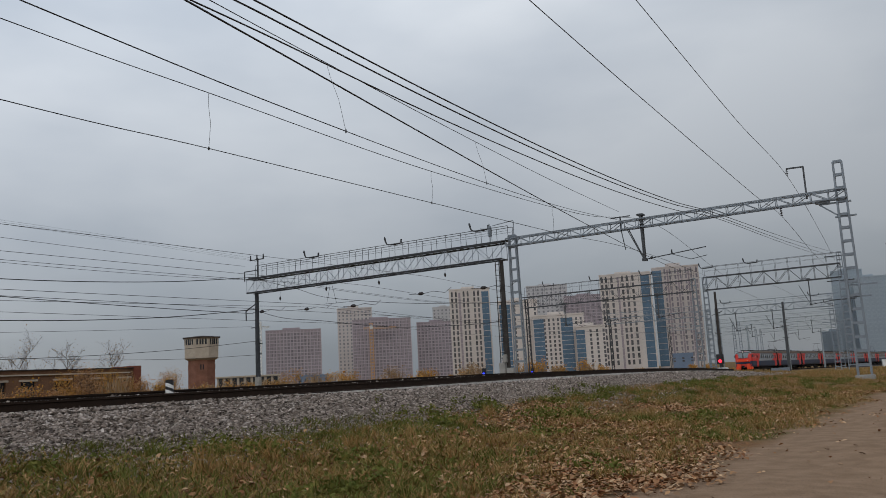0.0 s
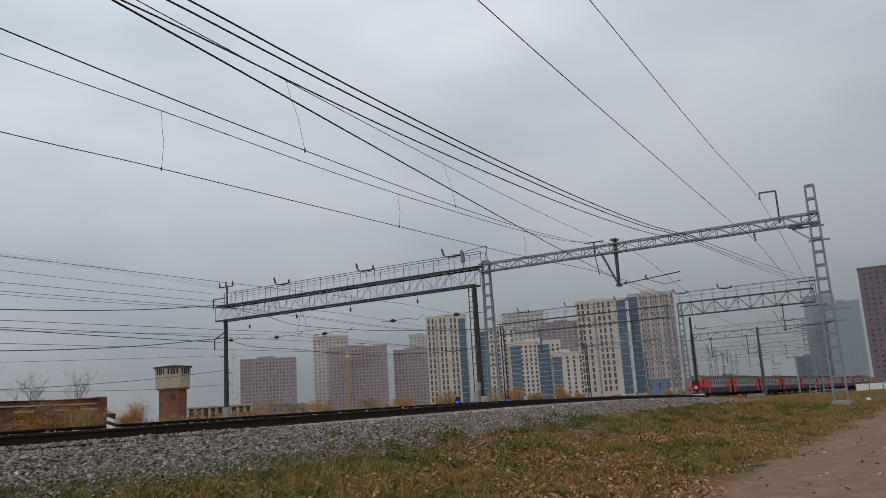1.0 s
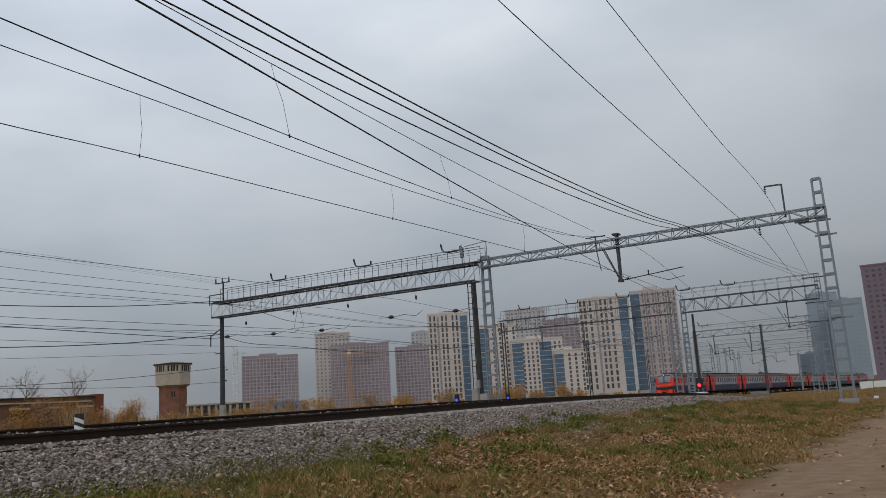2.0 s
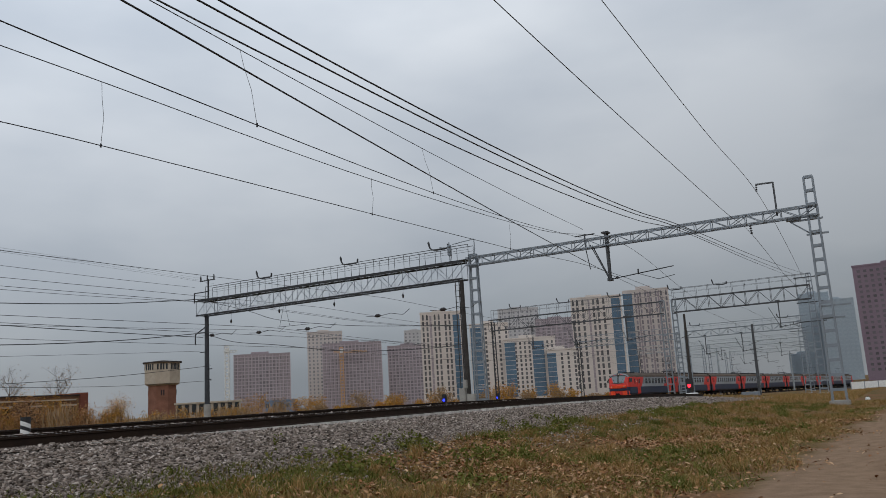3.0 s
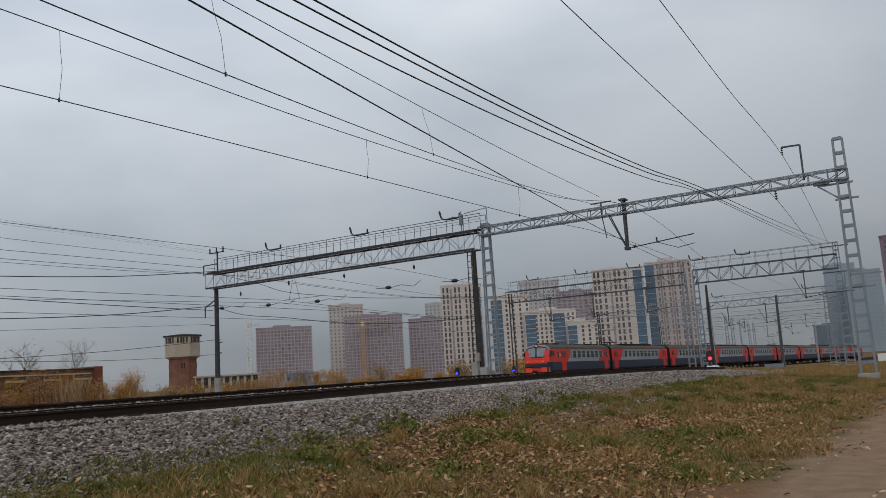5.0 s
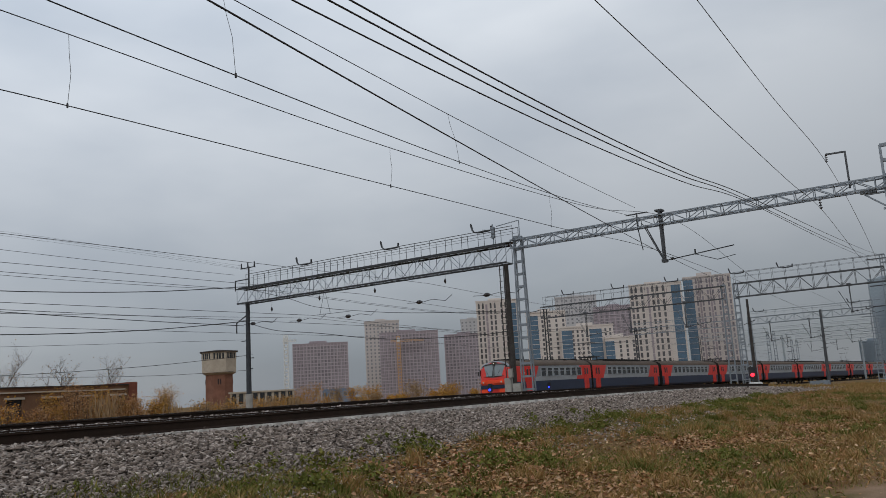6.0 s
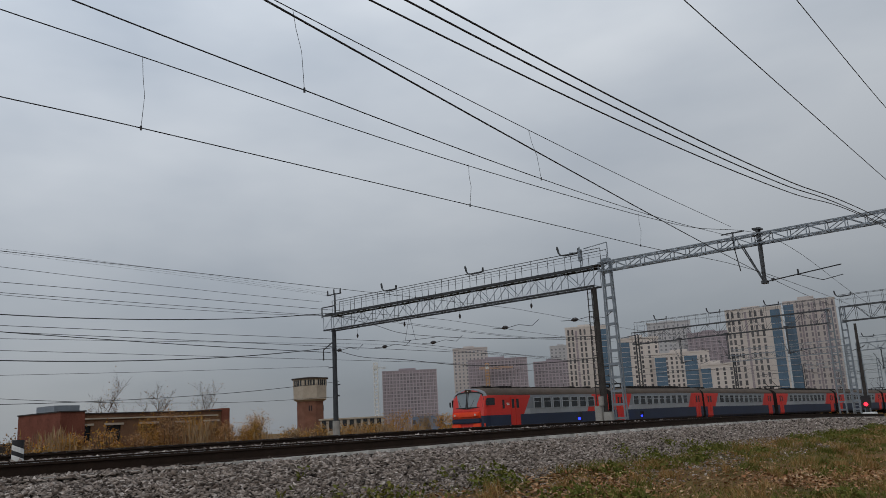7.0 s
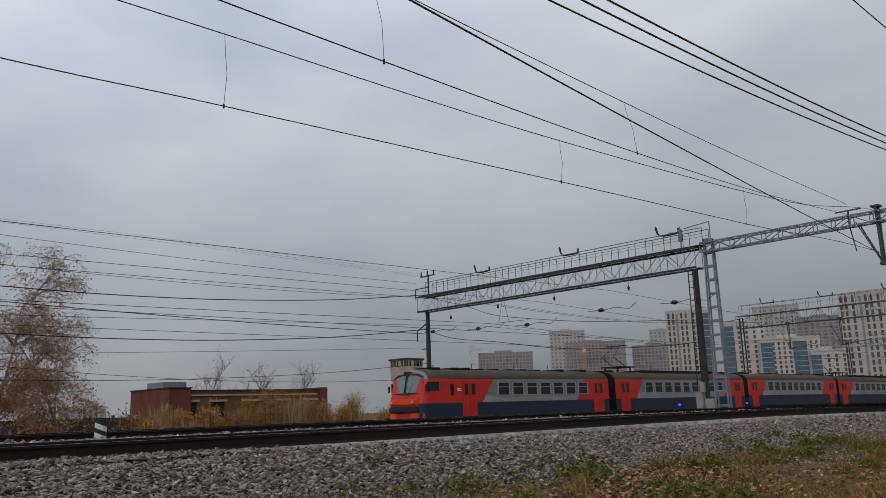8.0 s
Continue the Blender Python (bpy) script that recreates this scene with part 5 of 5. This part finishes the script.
    tall, gold = (rb.uniform(2.2, 4.2), rb.random() < 0.7) if y > 50.5 else (rb.uniform(1.2, 2.6), rb.random() < 0.25)
    bush("yellow-brown autumn bush before the brick shed", (-76.5 + rb.uniform(-2.0, 1.5), y, -0.3), tall, 2.2, "leaf_yellow" if gold else "leaf_rust", 2200, 0.075, 100 + k)
for k in range(34):
    d = rb.uniform(0, 1)
    bush("dry brown autumn scrub beyond the tracks", (-74 - 25 * d + rb.uniform(-3, 3), 66 + 40 * d + rb.uniform(-4, 4), -0.3), rb.uniform(1.2, 2.6), 2.4, "reed" if rb.random() < 0.5 else "leaf_yellow", 420, 0.1, 200 + k)
for k in range(26):
    bush("dry brown autumn scrub beyond the tracks", (-70 + rb.uniform(-7, 6), -6 + k * 1.9, -0.3), rb.uniform(1.6, 3.2), 2.4, "reed" if rb.random() < 0.6 else "leaf_yellow", 420, 0.1, 300 + k)
for k in range(1, 4):
    tree("young_tree", "bare young tree with thin twigs", (-84 - k * 3, 42.5 + 8.5 * k, -0.3), 6.8, 0.6, "twig", "reed", 250, 0.08, 40 + k, 3, 0.3, 0.0, 0.3)
block("pale grey apartment slab far beyond the scrub", (-868, 290), (-850, 330), 14, 15, "hazed_wall", even(8), 4, (2.5, 1.6), side_cols=0, mat_win="hazed_win")
wall_far = thing("boundary_wall", "long dark weathered boundary wall beyond the scrub", "wall", (-100, 20, -0.3))
for k in range(12):
    part("panel", Shape().box(-0.1, k * 2.6, 0, 0.1, k * 2.6 + 2.5, 2.3), M["dark_conc"], wall_far)
    part("pillar", Shape().box(-0.2, k * 2.6 + 2.45, 0, 0.2, k * 2.6 + 2.65, 2.6), M["pole_conc"], wall_far)


def reed_bed(n, xs, ys, h, seed):
    """Upright dry stalks with feathery heads."""
    r = np.random.default_rng(seed)
    k = max(6, n // 60)
    cx, cy, ch = r.uniform(*xs, k), r.uniform(*ys, k), 0.4 + 0.9 * r.random(k) ** 2
    i = r.integers(0, k, n)
    x, y = cx[i] + r.normal(0, 0.7, n), cy[i] + r.normal(0, 0.7, n)
    hh = h * ch[i] * r.uniform(0.6, 1.15, n)
    p = np.stack([x, y, np.full(n, -0.4)], 1)
    lean = np.stack([r.normal(0, 0.13, n) * hh, r.normal(0, 0.13, n) * hh, hh], 1)
    a = r.uniform(0, 6.28, n)
    w = np.stack([np.cos(a), np.sin(a), np.zeros(n)], 1) * 0.014
    head = w * r.uniform(2.0, 5.5, (n, 1))
    v = np.stack([p - w, p + w, p + lean * 0.72 + w, p + lean * 0.72 - w, p + lean * 0.85 + head, p + lean * 0.85 - head, p + lean], 1)
    q = 7 * np.arange(n)[:, None]
    f = np.concatenate([q + np.array(t) for t in ((0, 1, 2), (0, 2, 3), (3, 2, 4), (3, 4, 5), (5, 4, 6))], 1).reshape(-1, 3)
    return v.reshape(-1, 3), f


for seed, n, xs, ys, h in ((61, 450, (-79.5, -72), (38, 62), 3.0), (62, 1500, (-90, -70), (60, 90), 2.4), (63, 2200, (-77, -64), (-8, 40), 2.6)):
    v, f = reed_bed(n, xs, ys, h, seed)
    solo("reeds", quick_mesh("reeds", v, f, M["reed"]), None, "dry tan reeds with feathery heads beyond the tracks", "reeds", kind="stuff")

# yellow scrub at the feet of the towers
for k in range(40):
    u = k / 39
    bear = radians(44 - 36 * u + rb.uniform(-0.6, 0.6))
    dist = rb.uniform(190, 300) if bear > 0.3 else rb.uniform(290, 330)
    x, y = -dist * math.sin(bear), 4 + dist * math.cos(bear)
    h = rb.choice((3.0, 4.0, 5.0, 6.5, 8.0)) * (0.45 if u > 0.6 else 0.75)
    bush("hazy yellow autumn thicket at the foot of the towers", (x, y, float(land_z(x, y)) - 0.3), h, h * 1.7, "leaf_yellow" if k % 3 else "reed", 1500, 0.2, 500 + k)

# ---- loose stones, grass, leaves ----
def scatter_stones(n, xs, ys, size, seed, zf):
    """Broken, flattish stones with uneven corners."""
    r = np.random.default_rng(seed)
    x, y = r.uniform(*xs, n), ys[0] + (ys[1] - ys[0]) * r.random(n) ** 1.5
    c = np.stack([x, y, zf(x, y)], 1)
    base = np.array([(i, j, k) for k in (-1, 1) for j in (-1, 1) for i in (-1, 1)], float) * 0.8
    s = size * r.uniform(0.45, 1.45, (n, 1, 1))
    v = base[None] * r.uniform(0.35, 1.35, (n, 8, 3)) + r.normal(0, 0.16, (n, 8, 3))
    v *= np.stack([r.uniform(1.1, 2.1, n), r.uniform(0.7, 1.1, n), r.uniform(0.24, 0.52, n)], 1)[:, None]
    ang, tip = r.uniform(0, 6.28, n), r.normal(0, 0.4, n)
    ct, st = np.cos(tip)[:, None], np.sin(tip)[:, None]
    v = np.stack([v[..., 0] * ct - v[..., 2] * st, v[..., 1], v[..., 0] * st + v[..., 2] * ct], -1)
    ca, sa = np.cos(ang)[:, None], np.sin(ang)[:, None]
    v = np.stack([v[..., 0] * ca - v[..., 1] * sa, v[..., 0] * sa + v[..., 1] * ca, v[..., 2]], -1) * s + c[:, None]
    quad = np.array([(0, 2, 3, 1), (4, 5, 7, 6), (0, 1, 5, 4), (2, 6, 7, 3), (0, 4, 6, 2), (1, 3, 7, 5)])
    f = (quad[None] + 8 * np.arange(n)[:, None, None]).reshape(-1, 4)
    return v.reshape(-1, 3), f


def crest_z(x, y):
    """Stones heaped against the rail; farther up the sleeper ends lie bare between them."""
    along = (np.asarray(y) + 8) / 0.545
    bare = (np.abs(along - np.round(along)) < 0.27) & (x < -11.68)
    return bed_z(x, y) - 0.012 + np.where(x < -11.62, 0.04 - 0.046 * smooth_step(12, 17, y), 0) - np.where(bare, 0.075 * smooth_step(12, 18, y), 0)


for count, xs, ys, size, seed, zf, label in (
        (112000, (-12.2, -9.65), (3, 38), 0.0275, 1, crest_z, "loose grey and brown crushed stones on the track bed"),
        (26000, (-12.1, -9.6), (36, 80), 0.042, 4, crest_z, "loose grey crushed stones farther up the track bed"),
        (16000, (-15.9, -14.1), (3, 60), 0.034, 2, lambda x, y: bed_z(x, y) - 0.03, "loose grey crushed stones between the rails"),
        (6000, (-9.8, -8.4), (3, 45), 0.026, 3, lambda x, y: land_z(x, y) + wobble(x, y), "stray stones rolled down among the grass")):
    v, f = scatter_stones(count, xs, ys, size, seed, zf)
    solo("ballast_stones", quick_mesh("ballast_stones", v, f, M["stone"]), None, label, "gravel", kind="stuff")


def path_edge(y):
    return -3.9 + 0.05 * y + 0.35 * np.sin(y * 0.7) + 0.2 * np.sin(y * 1.9)


def patch(x, y):
    """Where green grass has the upper hand: 0 to 1, in uneven patches."""
    w = np.sin(0.55 * x + 0.21 * y + 1.3 * np.sin(0.33 * y)) + np.sin(1.3 * x - 0.47 * y + 0.8) * 0.7 + np.sin(0.9 * y + 2.1 * np.sin(0.6 * x)) * 0.5
    return np.clip(0.5 + 0.6 * w - 0.14, 0, 1)


def blades(n, xs, ys, h, w, lean, seed, power=1.6, clumps=0, density=None):
    r = np.random.default_rng(seed)
    if clumps:
        cx, cy = r.uniform(*xs, clumps), ys[0] + (ys[1] - ys[0]) * r.random(clumps) ** power
        k = r.integers(0, clumps, n)
        x, y = cx[k] + r.normal(0, 0.1, n), cy[k] + r.normal(0, 0.1, n)
        hs = r.uniform(0.5, 1.3, clumps)[k]
    else:
        x, y = r.uniform(*xs, n), ys[0] + (ys[1] - ys[0]) * r.random(n) ** power
        hs = 0.6 + 0.5 * np.sin(0.7 * x + 0.31 * y) * np.sin(0.45 * y) + r.uniform(0, 0.5, n)
    keep = r.random(n) < np.clip((path_edge(y) - x) / 1.0, 0, 1)
    if density is not None:
        keep &= r.random(n) < density(x, y)
    x, y, hs = x[keep], y[keep], hs[keep]
    n = len(x)
    z = np.maximum(land_z(x, y) + wobble(x, y), np.where(x < -9.3, bed_z(x, y), -9)) - 0.02
    a = r.uniform(0, 6.28, n)
    hh = h * hs * r.uniform(0.6, 1.3, n)
    wx, wy = np.cos(a) * w, np.sin(a) * w
    lx, ly = r.normal(0, lean, n) * hh, r.normal(0, lean, n) * hh
    p = np.stack([x, y, z], 1)
    o = np.zeros(n)
    v = np.stack([p + np.stack([-wx, -wy, o], 1), p + np.stack([wx, wy, o], 1), p + np.stack([wx * 0.7 + lx * 0.4, wy * 0.7 + ly * 0.4, hh * 0.6], 1), p + np.stack([-wx * 0.7 + lx * 0.4, -wy * 0.7 + ly * 0.4, hh * 0.6], 1), p + np.stack([lx, ly, hh], 1)], 1)
    k = 5 * np.arange(n)[:, None]
    tri = np.concatenate([k + np.array([0, 1, 2]), k + np.array([0, 2, 3]), k + np.array([3, 2, 4])], 1).reshape(-1, 3)
    return v.reshape(-1, 3), tri


v, f = blades(200000, (-10.2, -1.0), (4.5, 62), 0.085, 0.009, 0.9, 21, power=1.25, density=lambda x, y: 1.0 - 0.75 * patch(x, y))
solo("grass", quick_mesh("grass", v, f, M["grass"]), None, "short matted straw-coloured autumn grass", "grass", kind="stuff")
v, f = blades(165000, (-10.2, -1.0), (4.5, 62), 0.085, 0.009, 0.8, 25, power=1.25, density=lambda x, y: patch(x, y) ** 1.5)
solo("grass", quick_mesh("grass", v, f, M["green"]), None, "patches of green grass among the straw", "grass", kind="stuff")
v, f = blades(50000, (-10.3, -5.0), (3.0, 15.5), 0.12, 0.009, 0.8, 26, power=0.8, density=lambda x, y: np.clip((14.5 - y) / 8, 0, 1) * (0.35 + 0.65 * patch(x, y)))
solo("grass", quick_mesh("grass", v, f, M["green"]), None, "thick green grass at the foot of the stones", "grass", kind="stuff")
v, f = blades(26000, (-9.6, -2.0), (5, 60), 0.2, 0.008, 0.55, 28, power=1.3, clumps=420)
solo("grass", quick_mesh("grass", v, f, M["grass"]), None, "taller dry straw tufts standing in the grass", "grass", kind="stuff")
v, f = blades(22000, (-9.9, -3.0), (5, 58), 0.16, 0.009, 0.7, 29, power=1.3, clumps=210, density=lambda x, y: 0.3 + 0.7 * patch(x, y))
solo("grass", quick_mesh("grass", v, f, M["green"]), None, "taller green tufts standing in the grass", "grass", kind="stuff")
v, f = blades(6000, (-9.9, -2.6), (4, 60), 0.09, 0.012, 1.0, 22, clumps=75)
solo("weeds", quick_mesh("weeds", v, f, M["green"]), None, "low tufts of green weeds in the grass", "weeds", kind="stuff")
v, f = blades(1100, (-10.2, -9.3), (5, 45), 0.10, 0.012, 0.8, 23, clumps=30)
solo("weeds", quick_mesh("weeds", v, f, M["green"]), None, "green weeds at the foot of the stones", "weeds", kind="stuff")
v, f = blades(40000, (-30, -4), (60, 120), 0.2, 0.02, 0.4, 24, power=1.0)
solo("grass", quick_mesh("grass", v, f, M["grass"]), None, "rough autumn grass far along the track", "grass", kind="stuff")


def ground_leaves(n, density, size, seed, ymin=4.5, ymax=58):
    """Curled leaves lying on the ground, each folded along its midrib."""
    r = np.random.default_rng(seed)
    x, y = -9.8 + 10.6 * r.random(n), ymin + (ymax - ymin) * r.random(n) ** 1.4
    ok = r.random(n) < density(x, y)
    x, y = x[ok], y[ok]
    n = len(x)
    c = np.stack([x, y, land_z(x, y) + wobble(x, y) + r.uniform(0.005, 0.075, n)], 1)
    s = size * r.uniform(0.5, 1.4, n)
    ang, curl = r.uniform(0, 6.28, n), r.uniform(-0.5, 0.9, n)
    a = np.stack([np.cos(ang), np.sin(ang), r.normal(0, 0.3, n)], 1) * s[:, None]
    b = np.stack([-np.sin(ang), np.cos(ang), r.normal(0, 0.3, n)], 1) * (s * 0.6)[:, None]
    up = np.zeros((n, 3))
    up[:, 2] = s * curl * 0.6
    v = np.stack([c - a, c - a * 0.1 - b + up, c + a * 0.6 - b * 0.6 + up, c + a + up * 0.4, c + a * 0.6 + b * 0.6 + up, c - a * 0.1 + b + up], 1).reshape(-1, 3)
    k = 6 * np.arange(n)[:, None]
    f = np.concatenate([k + np.array([0, 1, 2, 3]), k + np.array([0, 3, 4, 5])], 1).reshape(-1, 4)
    return v, f


def leafy(x, y):
    """Thick litter in drifts, thin on the dirt path."""
    drift = np.clip(0.55 + 0.5 * np.sin(0.8 * x + 0.5 * y) * np.sin(0.37 * y - 0.5 * x + 2) + 0.4 * np.sin(0.9 * x - 0.2 * y), 0.12, 1)
    near = np.clip(1.4 - y / 30, 0.12, 1)
    lush = np.clip((x + 8.4) / 3.0 + np.clip(y - 12, 0, 20) / 8, 0.06, 1)
    return drift * near * lush * (1.1 - patch(x, y)) * np.clip((path_edge(y) + 0.5 - x) / 0.8, 0.02, 1)


v, f = ground_leaves(250000, leafy, 0.041, 31)
solo("fallen_leaves", quick_mesh("fallen_leaves", v, f, M["litter"]), None, "curled brown fallen leaves strewn over the grass", "leaves", kind="stuff")

# the same cover goes on behind the start of the walk
v, f = ground_leaves(14000, leafy, 0.041, 32, -12, 4.6)
solo("fallen_leaves", quick_mesh("fallen_leaves", v, f, M["litter"]), None, "curled brown fallen leaves strewn over the grass", "leaves", kind="stuff")
v, f = blades(36000, (-10.2, -1.0), (-12, 4.6), 0.085, 0.011, 0.9, 33, power=1.0)
solo("grass", quick_mesh("grass", v, f, M["grass"]), None, "short matted straw-coloured autumn grass", "grass", kind="stuff")
v, f = blades(24000, (-10.2, -1.0), (-12, 4.6), 0.09, 0.011, 0.8, 34, power=1.0, density=lambda x, y: patch(x, y) ** 1.5)
solo("grass", quick_mesh("grass", v, f, M["green"]), None, "patches of green grass among the straw", "grass", kind="stuff")
v, f = scatter_stones(16000, (-12.2, -9.65), (-12, 3.1), 0.034, 35, crest_z)
solo("ballast_stones", quick_mesh("ballast_stones", v, f, M["stone"]), None, "loose grey and brown crushed stones on the track bed", "gravel", kind="stuff")

# leafy green weeds in low cushions
rw = np.random.default_rng(77)
cx = np.concatenate([rw.uniform(-10.2, -9.1, 24), rw.uniform(-9.4, -3.4, 42)])
cy = np.concatenate([5 + 42 * rw.random(24), 6 + 44 * rw.random(42) ** 1.3])
centres = []
for x, y in zip(cx, cy):
    w = rw.uniform(0.12, 0.4)
    q = np.stack([x + rw.normal(0, w * 0.7, 14), y + rw.normal(0, w * 1.4, 14)], 1)
    z = np.maximum(land_z(q[:, 0], q[:, 1]) + wobble(q[:, 0], q[:, 1]), bed_z(q[:, 0], q[:, 1]) if x < -9.5 else -9) + 0.05
    centres.append(np.column_stack([q, z]))
v, f = leaf_cloud(np.concatenate(centres), (0.08, 0.08, 0.06), 20000, 0.038, 78)
solo("weeds", quick_mesh("weeds", v, f, M["green"]), None, "low cushions of leafy green weeds", "weeds", kind="stuff")

bag = thing("rubbish_bag", "small crumpled white plastic bag lying in the grass", "bag", (-3.1, 61.0, float(land_z(-3.1, 61.0)) + 0.02))
bm = bmesh.new()
bmesh.ops.create_icosphere(bm, subdivisions=2, radius=0.15)
rc = random.Random(5)
for p in bm.verts:
    p.co *= rc.uniform(0.75, 1.2)
    p.co.z = p.co.z * 0.85 + 0.1
me = bpy.data.meshes.new("film")
bm.to_mesh(me)
bm.free()
me.materials.append(M["white_paint"])
part("film", me, None, bag)
part("knot", Shape().tube((0, 0, 0.2), (0.03, 0, 0.3), 0.04, 0.02, n=7), M["black_paint"], bag, "dark tied top")


# ---- what moves ----
FRONT = (174.2, 166.4, 158.1, 149.6, 141.4, 133.4, 125.3, 117.0, 108.8, 100.4, 91.8, 83.2, 73.8, 64.7, 56.2, 48.2, 40.6)  # the train's head every half second


def motions():
    for i, car in enumerate(cars):
        rows = []
        for k in range(17):
            t = k * 0.5
            y = FRONT[k] + 9.35 + i * PITCH
            slope = math.degrees(math.atan2(float(main_z(y + 7)) - float(main_z(y - 7)), 14.0))
            turn = -math.degrees(math.atan2(float(bend(y + 7)) - float(bend(y - 7)), 14.0))
            rows.append((t, pose(TRAIN_X + float(bend(y)), y, float(main_z(y)), slope, 0, turn)))
        walk(car, rows)


motions()
